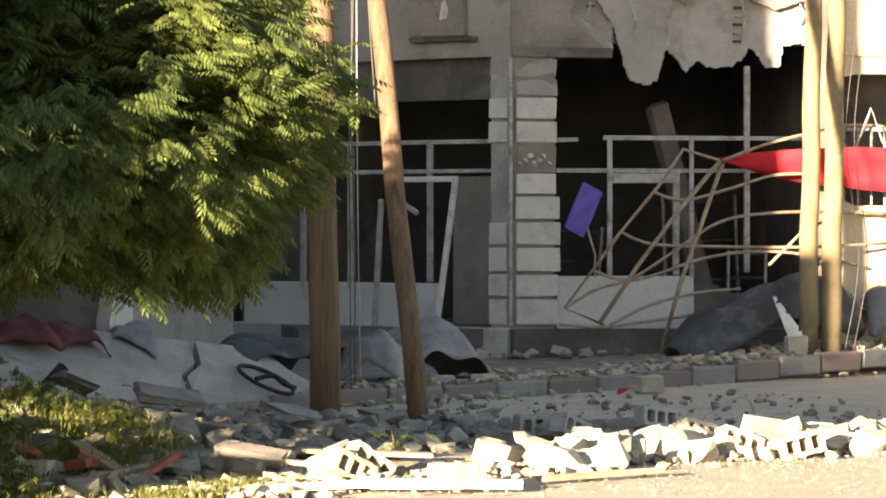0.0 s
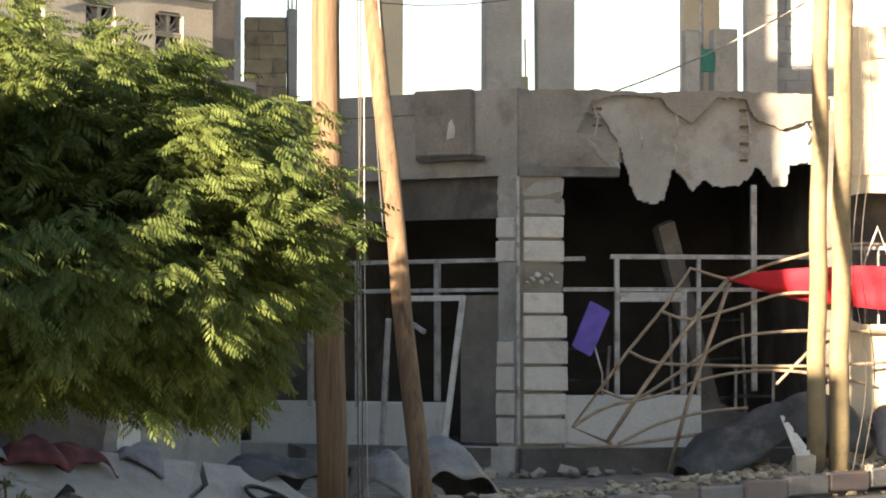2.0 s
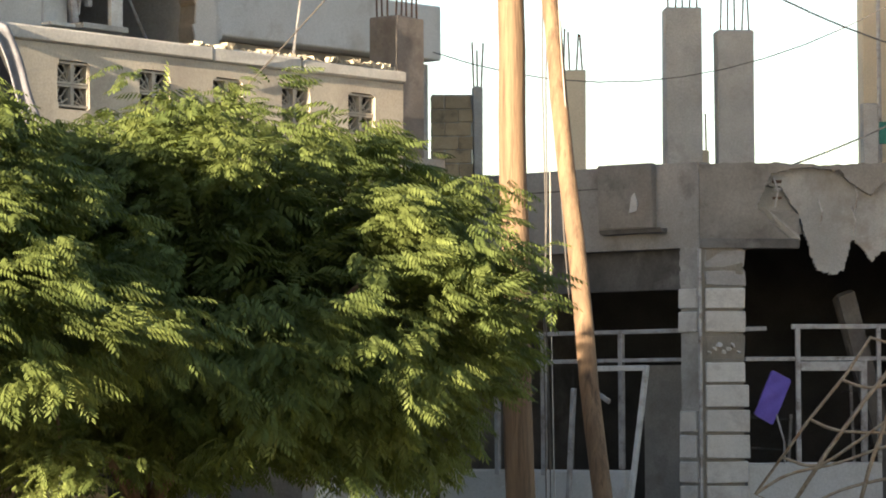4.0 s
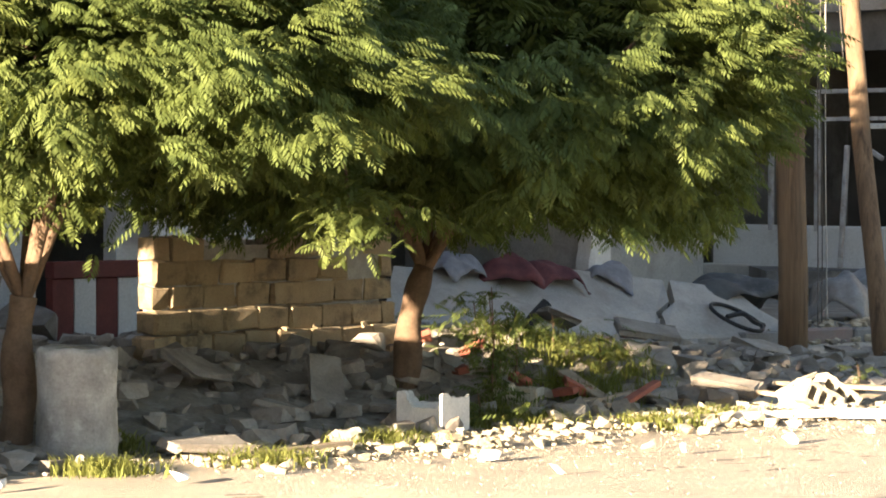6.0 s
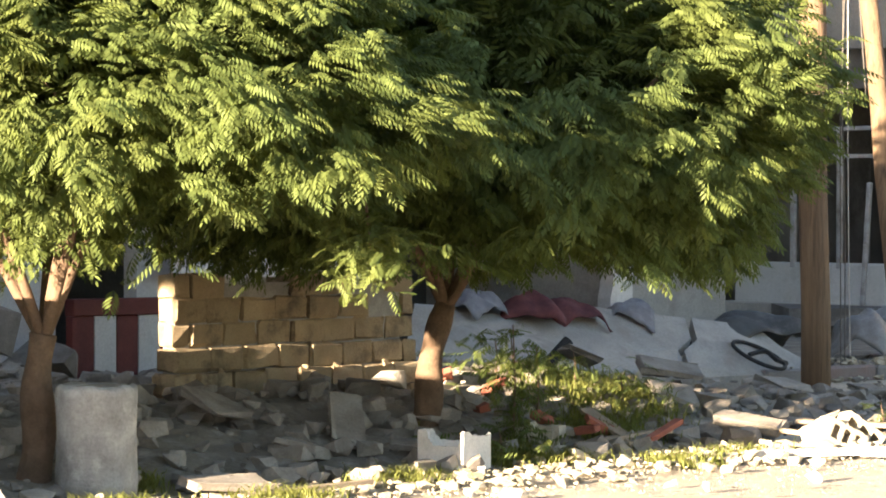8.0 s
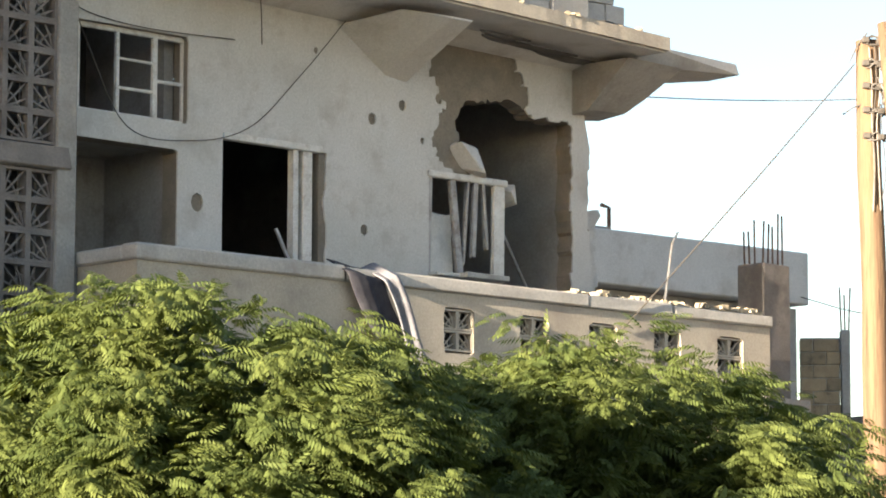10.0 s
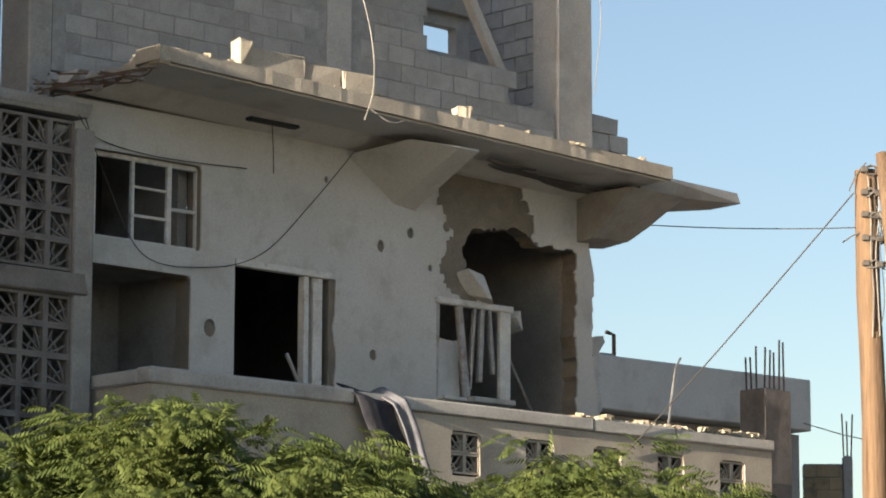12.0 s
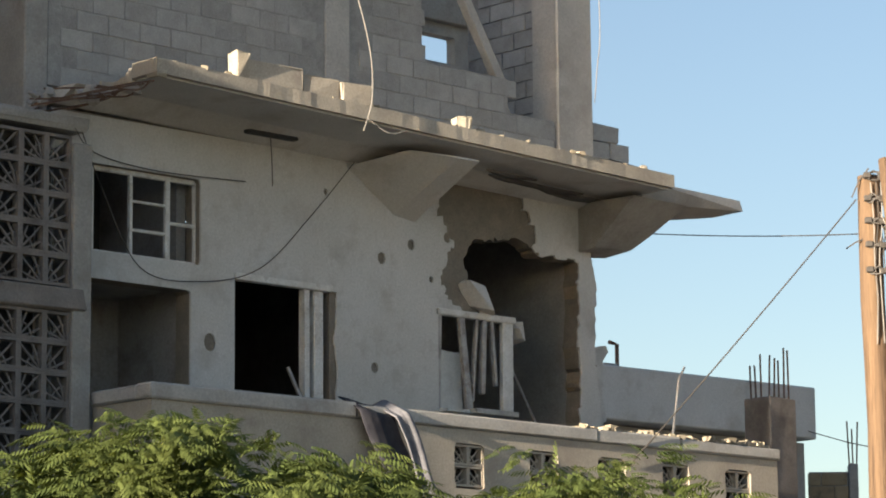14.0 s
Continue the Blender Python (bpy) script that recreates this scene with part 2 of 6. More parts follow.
def rag(x, z, f, s):
    """A ragged wave between about -1 and 1."""
    return (0.5 * np.sin(f * x + 1.3 * s + 2 * np.sin(0.7 * f * z + s)) + 0.3 * np.sin(2.3 * f * z + 2.1 * s + 1.5 * np.sin(1.9 * f * x))
            + 0.25 * np.sin(5.1 * f * x + 3.7 * f * z + s) + 0.15 * np.sin(11.3 * f * x - 7.7 * f * z + 2 * s))


def rect(x, z, a, b, c, d):
    """Above zero inside the rectangle a..b by c..d."""
    return np.minimum(np.minimum(x - a, b - x), np.minimum(z - c, d - z))


def blob(x, z, cx, cz, rx, rz):
    return (1 - np.sqrt(((x - cx) / rx) ** 2 + ((z - cz) / rz) ** 2)) * min(rx, rz)


def sheet(shape, x0, x1, z0, z1, step, thick, m=None, dent=0.0):
    """A slab in the x-z plane, its front at y = 0, kept where shape(x, z) is above zero; its edges follow the zero line."""
    nx, nz = max(2, round((x1 - x0) / step) + 1), max(2, round((z1 - z0) / step) + 1)
    X, Z = np.meshgrid(np.linspace(x0, x1, nx), np.linspace(z0, z1, nz), indexing="ij")
    S = shape(X, Z)
    e = 0.01
    gx, gz = (shape(X + e, Z) - S) / e, (shape(X, Z + e) - S) / e
    g2 = np.maximum(gx * gx + gz * gz, 0.3)
    near = np.abs(S) < 0.65 * step
    X = np.where(near, X - np.clip(S * gx / g2, -0.7 * step, 0.7 * step), X)
    Z = np.where(near, Z - np.clip(S * gz / g2, -0.7 * step, 0.7 * step), Z)
    inside = (S > 0) | near
    deep = S > 0
    keep = inside[:-1, :-1] & inside[1:, :-1] & inside[:-1, 1:] & inside[1:, 1:] & (deep[:-1, :-1] | deep[1:, :-1] | deep[:-1, 1:] | deep[1:, 1:])
    D = dent * rag(X, Z, 2.1, 3.0) if dent else np.zeros_like(X)
    idx = np.arange(nx * nz).reshape(nx, nz)
    n = nx * nz
    faces, count = [], {}
    for i, k in zip(*np.nonzero(keep)):
        q = (idx[i, k], idx[i + 1, k], idx[i + 1, k + 1], idx[i, k + 1])
        faces.append(q)
        faces.append(tuple(v + n for v in q[::-1]))
        for a, b in zip(q, q[1:] + q[:1]):
            if (b, a) in count:
                del count[(b, a)]
            else:
                count[(a, b)] = True
    for a, b in count:
        faces.append((b, a, a + n, b + n))
    co = np.concatenate([np.stack([X, D, Z], -1).reshape(-1, 3), np.stack([X, D + thick, Z], -1).reshape(-1, 3)])
    used = np.unique(np.array([v for f in faces for v in f]))
    remap = np.full(2 * n, -1)
    remap[used] = np.arange(len(used))
    me = bpy.data.meshes.new("sheet")
    me.from_pydata(co[used].tolist(), [], [tuple(int(remap[v]) for v in f) for f in faces])
    if m:
        me.transform(m)
    return me


FLAT = Matrix(((1, 0, 0, 0), (0, 0, -1, 0), (0, -1, 0, 0), (0, 0, 0, 1)))  # a sheet laid level: its z runs to -y, its front faces up


def hull(points, bm=None):
    own = bmesh.new()
    vs = [own.verts.new(p) for p in points]
    bmesh.ops.convex_hull(own, input=vs)
    loose = [v for v in own.verts if not v.link_faces]
    bmesh.ops.delete(own, geom=loose, context="VERTS")
    return own


def chunk_mesh(seed, flat=0.6):
    rnd = random.Random(seed)
    pts = []
    for _ in range(13):
        v = Vector((rnd.gauss(0, 1), rnd.gauss(0, 1), rnd.gauss(0, 1))).normalized()
        v *= rnd.uniform(0.75, 1.0)
        pts.append((max(-0.72, min(0.72, v.x)), max(-0.6, min(0.6, v.y)) * 0.9, max(-0.55, min(0.5, v.z)) * flat))
    b = hull(pts)
    me = bpy.data.meshes.new("chunk")
    b.to_mesh(me)
    b.free()
    return me


def ground_z(x, y):
    """Height of the rubble heap over the road."""
    q = -0.78 * (x - 0.23) + 0.62 * (y - 23.5)
    s = 0.62 * (x - 0.23) + 0.78 * (y - 23.5)
    up = np.clip((q - 0.5) / 2.6, 0, 1)
    up = up * up * (3 - 2 * up)
    away = 1 - np.clip((s - 6.0) / 2.6, 0, 1)
    return np.maximum(0.0, up * away * (0.42 + 0.12 * rag(x, y, 1.1, 2.0) + 0.05 * rag(x, y, 3.7, 5.0)))


def pavement_z(x):
    return 0.15 + 0.18 * float(np.clip((x - 8.0) / 4.0, 0, 1))


# ---- ground, road, pavement ----
def grid_mesh(x0, x1, y0, y1, n, m, height):
    X, Y = np.meshgrid(np.linspace(x0, x1, n), np.linspace(y0, y1, m), indexing="ij")
    co = np.stack([X, Y, height(X, Y)], -1).reshape(-1, 3)
    i = np.arange(n * m).reshape(n, m)
    f = np.stack([i[:-1, :-1], i[1:, :-1], i[1:, 1:], i[:-1, 1:]], -1).reshape(-1, 4)
    me = bpy.data.meshes.new("grid")
    me.from_pydata(co.tolist(), [], f.tolist())
    return me


tagged(part("ground", grid_mesh(-900, 900, -900, 900, 5, 5, lambda x, y: 0 * x - 0.03), M_GROUND), "dry pale earth reaching to the horizon", "ground", kind="structure")
road = part("road", grid_mesh(-30, 40, -6, 60, 140, 132, lambda x, y: 0.012 * rag(x, y, 0.8, 1.0) + 0.006 * rag(x, y, 4.0, 2.0) - 0.012), M_ROAD)
tagged(road, "dusty worn asphalt road strewn with grit", "road", kind="structure")

heap = part("rubble_heap", grid_mesh(-14, 9, 18, 44, 210, 230, lambda x, y: ground_z(x, y) - 0.03 + 0.02 * rag(x, y, 9.0, 1.0)), M_DIRT)
tagged(heap, "grey heap of crushed concrete and dust along the road", "rubble", kind="stuff")

# pavement before the shops; its edge runs from the leaning pole to the twin poles
KERB_A, KERB_B = Vector((3.4, 36.4, 0)), Vector((14.9, 45.6, 0))


def pavement():
    me = bpy.data.meshes.new("pavement")
    a, b = KERB_A + Vector((-0.13, 0.15, 0)), KERB_B + Vector((-0.13, 0.15, 0))
    n = 14
    co, fc = [], []
    for i in range(n + 1):
        p = a.lerp(b, i / n)
        for k in range(9):
            y = p.y + (53 - p.y) * k / 8
            co.append((p.x, y, pavement_z(p.x) - 0.015 + 0.01 * float(rag(p.x, y, 2.0, 4.0))))
    for i in range(n):
        for k in range(8):
            fc.append((i * 9 + k, (i + 1) * 9 + k, (i + 1) * 9 + k + 1, i * 9 + k + 1))
    me.from_pydata(co, [], fc)
    return tagged(part("pavement", me, M_DIRT), "dust-covered pavement in front of the shops", "pavement", kind="structure")


paving = pavement()
kerb_meshes = []
for i in range(3):
    bm = one_box((-0.44, -0.13, -0.26), (0.44, 0.02, 0.0), None, 0.025, 0.006)
    me = bpy.data.meshes.new("kerb_stone")
    bm.to_mesh(me)
    bm.free()
    kerb_meshes.append(me)
kerb_red = [m.copy() for m in kerb_meshes]
for me in kerb_meshes:
    me.materials.append(M_KERB)
for me in kerb_red:
    me.materials.append(M_KERBR)

# ---- the shot-up house: u runs along its front, -y is the street side ----
HOUSE = pose(-4.6, 29.8, 0, 0, 0, 45)
house = thing("damaged_house", HOUSE, "shelled two-storey house of plaster and concrete block with torn balcony", "house")


def hole_shape(x, z, grow=0.0):
    r = 0.05 * rag(x, z, 3.3, 1.0) + 0.035 * rag(x, z, 9.0, 4.0)
    h = np.maximum(rect(x, z, 5.9, 7.06, 4.0, 7.98), blob(x, z, 5.95, 7.62, 0.75, 0.5))
    h = np.maximum(h, blob(x, z, 6.6, 7.7, 0.45, 0.3))
    return h + r + grow


def rooms(x, z):
    o = np.maximum(rect(x, z, -0.04, 1.42, 7.30, 8.21), rect(x, z, -0.2, 1.29, 4.7, 7.02))
    o = np.maximum(o, rect(x, z, 1.88, 3.22 + 0.0 * x, 4.7, 7.26))
    o = np.maximum(o, rect(x, z, 4.80, 5.99, 5.98, 7.18))
    return o


SHOTS = [(2.05, 8.17, 0.04), (1.85, 7.76, 0.035), (1.55, 6.50, 0.075), (3.85, 6.43, 0.05), (3.56, 7.60, 0.03), (3.96, 7.66, 0.055), (4.40, 7.86, 0.05), (4.20, 7.36, 0.03),
         (4.26, 8.35, 0.035), (4.70, 7.50, 0.03), (3.15, 8.30, 0.03), (2.20, 8.20, 0.025), (4.30, 7.20, 0.025), (4.66, 6.85, 0.025), (2.60, 7.80, 0.02), (4.95, 8.0, 0.05), (5.0, 8.35, 0.05)]


def wall_core(x, z):
    edge = 7.34 + 0.06 * rag(x, z, 2.6, 7.0) + 0.03 * rag(x, z, 8.0, 2.0) - x
    return np.minimum(np.minimum(-rooms(x, z), -hole_shape(x, z)), edge)


def wall_skin(x, z):
    s = np.minimum(wall_core(x, z), -(np.maximum(blob(x, z, 5.55, 8.28, 0.78, 0.5), blob(x, z, 5.3, 7.6, 0.4, 0.45)) + 0.07 * rag(x, z, 3.0, 2.0) + 0.04 * rag(x, z, 8.0, 1.0)))
    s = np.minimum(s, -(rect(x, z, 3.2, 3.30, 4.7, 7.2) + 0.03 * rag(x, z, 4.0, 3.0)))
    for a, b, r in SHOTS:
        s = np.minimum(s, -blob(x, z, a, b, r * 1.1, r * 1.3))
    return s


T = Matrix.Translation
part("wall", sheet(wall_core, -0.5, 7.45, 4.9, 8.72, 0.07, 0.22, T((0, 0.025, 0))), M_RENDER, house, "bare render and block of the broken front wall")
part("plaster", sheet(wall_skin, -0.5, 7.45, 4.9, 8.70, 0.05, 0.023), M_PLASTER, house, "white plaster front pocked by bullets around a blown-out corner")
# rooms behind; dark tones on their walls stand in for indoor shade
part("floor", one_box((-3.5, -1.15, 4.62), (7.3, 4.4, 4.88)), M_CONCRETE, house)
part("back_wall", one_box((-3.5, 4.2, 4.88), (7.3, 4.4, 8.72)), M_SOOT_AND_SHADE_D, house)
part("side_wall", one_box((7.08, 0.26, 4.88), (7.3, 4.2, 8.72), None, 0.01), M_CONCRETE, house, "grey plastered side wall of the open corner room")
part("partition", one_box((1.30, 0.26, 4.88), (1.42, 4.2, 8.6)), M_FASCIA, house)
part("partition", one_box((4.25, 0.26, 4.88), (4.37, 4.2, 8.6)), M_SOOT_AND_SHADE, house)
part("niche_wall", one_box((-0.5, 1.25, 4.88), (1.30, 1.37, 7.15)), M_FASCIA, house)
part("room_wall", one_box((-0.5, 1.6, 7.2), (1.30, 1.7, 8.6)), M_SOOT_AND_SHADE_D, house)
# unseen block added behind the house to keep sun out of the shop
part("rear_annexe", one_box((-3.5, 4.42, 0), (9.3, 9.5, 4.9)), M_CONCRETE, house)
part("niche_ceiling", one_box((-0.5, 0.26, 7.06), (1.30, 1.25, 7.2)), M_CONCRETE, house)
part("partition", one_box((-0.62, 0.26, 4.88), (-0.5, 4.2, 8.6)), M_CONCRETE_L, house)


# the projecting slab over the balcony, cracked at both ends
def canopy_shape(x, w):
    s = rect(x, w, -0.12, 7.42, -4.4, 1.2)
    s = np.minimum(s, x + 0.15 - 0.25 * (1.2 - w) * (w > 0) + 0.12 * rag(x, w, 2.5, 1.0))
    return np.minimum(s, 1.2 + 0.008 * rag(x, w, 3.0, 4.0) - w)


shear = Matrix(((1, 0, 0, 0), (0, 1, 0, 0), (-0.029, 0, 1, 9.07), (0, 0, 0, 1)))
part("canopy", sheet(canopy_shape, -0.4, 7.5, -4.4, 1.3, 0.08, 0.15, shear @ FLAT), M_PARAPET, house, "pale cracked concrete canopy slab with ragged edge")
end = hull([(7.35, 0.9, 8.55), (7.35, -0.7, 8.6), (7.35, -0.85, 8.83), (7.3, 0.9, 8.84), (9.1, -0.75, 8.70), (9.05, -0.3, 8.68), (9.08, -0.72, 8.83), (9.04, -0.3, 8.81), (8.0, 0.6, 8.6), (8.0, 0.6, 8.78)])
part("soffit", sheet(lambda x, w: canopy_shape(x, w) - 0.06, -0.4, 7.5, -0.2, 1.3, 0.11, 0.02, T((0, 0, -0.152)) @ shear @ FLAT), M_PLASTER, house, "white plastered underside of the canopy")
part("cove", hull([(-0.45, 0.02, 8.76), (7.3, 0.02, 8.58), (-0.45, -0.34, 8.91), (7.3, -0.34, 8.69), (-0.45, 0.1, 8.93), (7.3, 0.1, 8.74), (-0.45, -0.1, 8.80), (7.3, -0.1, 8.60)]), M_PLASTER, house, "plastered cove under the canopy")
part("canopy_corner", end, M_CONCRETE_L, house, "snapped corner of the canopy slab")
part("bracket", hull([(3.45, 0.0, 8.62), (3.7, -0.75, 8.72), (3.9, 0.0, 8.34), (4.15, 0.0, 8.16), (4.45, 0.0, 8.12), (4.15, -1.05, 8.64), (4.45, -1.05, 8.64), (4.15, 0, 8.66), (4.45, 0, 8.66), (4.15, -1.05, 8.66), (4.45, -1.05, 8.66)]), M_PLASTER, house)
part("bracket", hull([(7.05, 0.3, 8.05), (7.7, 0.2, 8.1), (7.05, -0.25, 8.10), (7.72, -0.2, 8.14), (7.05, -0.9, 8.62), (8.0, -0.85, 8.62), (7.05, 0.5, 8.66), (8.1, 0.5, 8.66), (7.85, -0.4, 8.3)]), M_CONCRETE, house, "chipped concrete corner bracket")
part("fixture", one_box((1.62, -0.55, 8.66), (2.3, -0.45, 8.70), None, 0.01), M_RUBBER, house, "burnt lamp batten")
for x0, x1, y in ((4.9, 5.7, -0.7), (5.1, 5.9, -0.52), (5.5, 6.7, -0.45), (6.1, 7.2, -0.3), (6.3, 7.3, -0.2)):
    part("spall", hull([(x0, y, 8.655), (x1, y + 0.02, 8.64), (x0 + 0.2, y + 0.1, 8.655), (x1 - 0.2, y - 0.06, 8.65), ((x0 + x1) / 2, y, 8.62), ((x0 + x1) / 2, y + 0.08, 8.63), (x0, y, 8.68), (x1, y, 8.66)]), M_SOOT_AND_SHADE, house, "flaking dark strip of ceiling render")
# loose blocks on the canopy
for x0, x1, h, y in ((0.97, 1.13, 0.29, -1.16), (1.14, 1.86, 0.25, -1.12), (1.88, 2.36, 0.22, -1.12), (2.38, 2.80, 0.21, -1.16)):
    tagged(part("concrete_block", one_box((x0, y, 0), (x1, y + 0.18, h), HOUSE @ T((0, 0, 9.07 - 0.029 * x1)) @ pose(0, 0, 0, 0, 0, random.uniform(-1, 1)), 0.012, 0.016), M_RUBBLE_W if x1 - x0 < 0.2 else M_PARAPET), "broken cream block resting on the canopy edge", "block", "blocks on the canopy")
for x0, s in ((4.2, 0.17), (4.48, 0.08), (4.56, 0.05), (3.95, 0.05), (7.05, 0.08), (0.24, 0.06), (0.4, 0.05)):
    tagged(part("concrete_chunk", one_box((-s / 2, -s / 2, 0), (s / 2, s / 2, s), HOUSE @ T((x0, -1.05, 9.06 - 0.029 * x0)) @ pose(0, 0, 0, 0, 0, 37 * x0), 0.01, s * 0.12), M_RUBBLE_W), "small broken block lying on the canopy edge", "rubble", "blocks on the canopy")
tagged(part("concrete_chunk", one_box((-0.12, -1.2, 8.9), (0.06, -1.02, 9.07), HOUSE, 0.02, 0.02), M_RUBBLE_W), "pale chunk of concrete at the broken canopy end", "rubble", "blocks on the canopy")
crumbs = bmesh.new()
for i in range(170):
    x0, y0, s = random.uniform(-0.1, 7.3), random.uniform(-1.18, -1.0), 0.008 + 0.026 * random.random() ** 3
    box(crumbs, (-s, -s, -0.01), (s, s, s), HOUSE @ T((x0, y0, 9.065 - 0.029 * x0)) @ pose(0, 0, 0, 0, 0, random.uniform(0, 90)), 0, s * 0.3)
tagged(part("canopy_crumbs", crumbs, M_RUBBLE_WI), "pale crumbs of concrete along the canopy edge", "rubble", kind="stuff")


# windows and the balcony door
def bars(parent, name, items, mat, y=0.05, t=0.05):
    for x0, x1, z0, z1 in items:
        part(name, one_box((x0, y, z0), (x1, y + t, z1), None, 0.006, 0.003), mat, parent)


win = part("window", one_box((-0.04, 0.08, 7.29), (1.42, 0.14, 7.335), None, 0.006), M_WHITE, house, "small white window with empty panes")
bars(win, "frame_bar", [(-0.04, 0.0, 7.33, 8.2), (0.04, 0.09, 7.33, 8.2), (0.55, 0.59, 7.33, 8.2), (1.02, 1.08, 7.33, 8.2), (1.40, 1.42, 7.33, 8.2), (-0.04, 1.42, 8.16, 8.21)], M_WHITE, 0.08, 0.05)
bars(win, "glazing_bar", [(0.59, 1.02, 7.58, 7.61), (0.59, 1.02, 7.88, 7.91), (1.08, 1.40, 7.70, 7.735)], M_WHITE, 0.09, 0.03)
door = part("balcony_door", one_box((1.88, -0.02, 7.20), (3.24, 0.08, 7.275), None, 0.008), M_WHITE, house, "white door frame with the leaf torn out")
bars(door, "jamb", [(2.86, 2.94, 4.88, 7.2), (3.0, 3.13, 4.88, 7.2)], M_WHITE, 0.02, 0.1)
part("broken_slat", one_box((0, 0, 0), (0.03, 0.03, 0.6), pose(2.88, -0.03, 5.8, 0, -30, 0)), M_FRAME, door)
bay = part("bay_window", one_box((4.78, -0.03, 7.12), (5.99, 0.09, 7.19), pose(0, 0, 0), 0.01, 0.004), M_WHITE, house, "shattered white casement hanging in the blown-out bay")
for x0, x1, ln, tilt in ((4.80, 4.86, 1.1, 1.5), (5.12, 5.21, 1.12, -7), (5.80, 5.97, 1.1, 0.6), (5.50, 5.56, 0.85, 3), (5.62, 5.66, 0.75, -5), (5.40, 5.43, 0.95, 5)):
    part("casement_bar", one_box((0, 0, -ln), (x1 - x0, 0.06, 0), pose(x0, 0.0, 7.13, 0, tilt, 0), 0.008, 0.004), M_FRAME if x0 != 5.80 else M_WHITE, bay)
part("sill_board", one_box((4.8, -0.14, 6.02), (5.15, 0.05, 6.06), pose(0, 0, 0), 0.006), M_WHITE, bay)
part("sill_board", one_box((5.2, -0.2, 6.02), (5.85, 0.05, 6.08), pose(0, 0, 0), 0.006), M_CONCRETE_L, bay)
part("curtain", sheet(lambda x, z: rect(x, z, 4.85, 5.3, 5.9, 6.75) + 0.02 * rag(x, z, 4, 1), 4.8, 5.35, 5.9, 6.8, 0.05, 0.01, T((0, 0.14, 0)), 0.02), M_PAPER, bay, "hanging white curtain remnant")
part("hanging_lump", chunk_mesh(91), M_PLASTER, house, "lump of plaster hanging over the window").matrix_local = pose(5.38, 0.02, 7.38, 0, 24, 10) @ Matrix.Scale(0.40, 4)
part("hanging_lump", chunk_mesh(92), M_PLASTER, house).matrix_local = pose(6.1, 0.1, 7.05, 0, 50, 20) @ Matrix.Scale(0.2, 4)
part("fallen_bar", one_tube([(5.95, 0.2, 6.9), (6.95, 0.5, 5.85)], 0.02, 6), M_FRAME, house)

# balcony parapet with pierced openings and a coping


def parapet_shape(x, z):
    s = rect(x, z, -0.14, 9.08, 3.9, 5.66)
    for a in (3.90, 5.02, 6.08, 7.12, 8.17):
        s = np.minimum(s, -rect(x, z, a, a + 0.44, 5.03, 5.51))
    return s


part("parapet", sheet(parapet_shape, -0.14, 9.08, 3.9, 5.66, 0.06, 0.14, T((0, -1.2, 0))), M_PARAPET, house, "cream rendered balcony parapet")
part("parapet_return", one_box((-0.14, -1.06, 3.9), (0.0, -0.25, 5.66)), M_PARAPET, house)
for a, b in ((-0.18, 2.5), (3.12, 6.05), (6.06, 7.4), (7.42, 9.1), (2.52, 3.1)):
    part("coping", one_box((a, -1.24, 5.664), (b, -1.0, 5.81 + random.uniform(-0.012, 0.012)), None, 0.02, 0.006), M_CONCRETE_L, house, "worn stone coping")
part("coping", one_box((-0.18, -1.0, 5.664), (0.04, -0.25, 5.81), None, 0.02), M_CONCRETE_L, house)


def lattice_block(size, flip):
    """A pierced screen block: a square rim with a fan of ribs from one corner."""
    bm = bmesh.new()
    t, d = size * 0.10, 0.1
    for lo, hi in (((0, 0), (size, t)), ((0, size - t), (size, size)), ((0, t), (t, size - t)), ((size - t, t), (size, size - t))):
        box(bm, (lo[0], 0, lo[1]), (hi[0], d, hi[1]))
    for a in (22, 45, 68):
        e = size * (1.05 if a != 45 else 1.3)
        tube(bm, [(0.02, d / 2, 0.02), (math.cos(radians(a)) * e * 0.6, d / 2 - 0.01, math.sin(radians(a)) * e * 0.6), (min(size - t, math.cos(radians(a)) * e), d / 2, min(size - t, math.sin(radians(a)) * e))], size * 0.045, 4)
    arc = [(size * 0.62 * math.cos(radians(a)), d / 2, size * 0.62 * math.sin(radians(a))) for a in range(5, 90, 16)]
    tube(bm, arc, size * 0.04, 4)
    if flip:
        for v in bm.verts:
            v.co.x = size - v.co.x
        bmesh.ops.reverse_faces(bm, faces=bm.faces)
    me = bpy.data.meshes.new("lattice_block")
    bm.to_mesh(me)
    bm.free()
    return me


small = [lattice_block(0.219, f) for f in (False, True)]
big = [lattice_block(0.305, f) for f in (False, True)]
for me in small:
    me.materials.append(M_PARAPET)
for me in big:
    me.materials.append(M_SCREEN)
for a in (3.90, 5.02, 6.08, 7.12, 8.17):
    for i in range(2):
        for k in range(2):
            o = part("lattice_block", small[(i + k) % 2], None, house)
            o.location = (a + 0.001 + 0.2195 * i, -1.18, 5.055 + 0.225 * k)
# near-black backing, added so the parapet openings look shaded
part("balcony_rubbish", one_box((-0.1, -1.02, 4.88), (8.9, -0.86, 5.58), None, 0.03, 0.02), M_SOOT_AND_SHADE_D, house, "near-black backing added behind the parapet as shade in its openings")
screen = part("screen_band", one_box((-2.6, -0.36, 6.58), (-0.3, -0.12, 6.82), None, 0.03, 0.015), M_SCREEN, house, "chipped concrete band across the pierced screen")
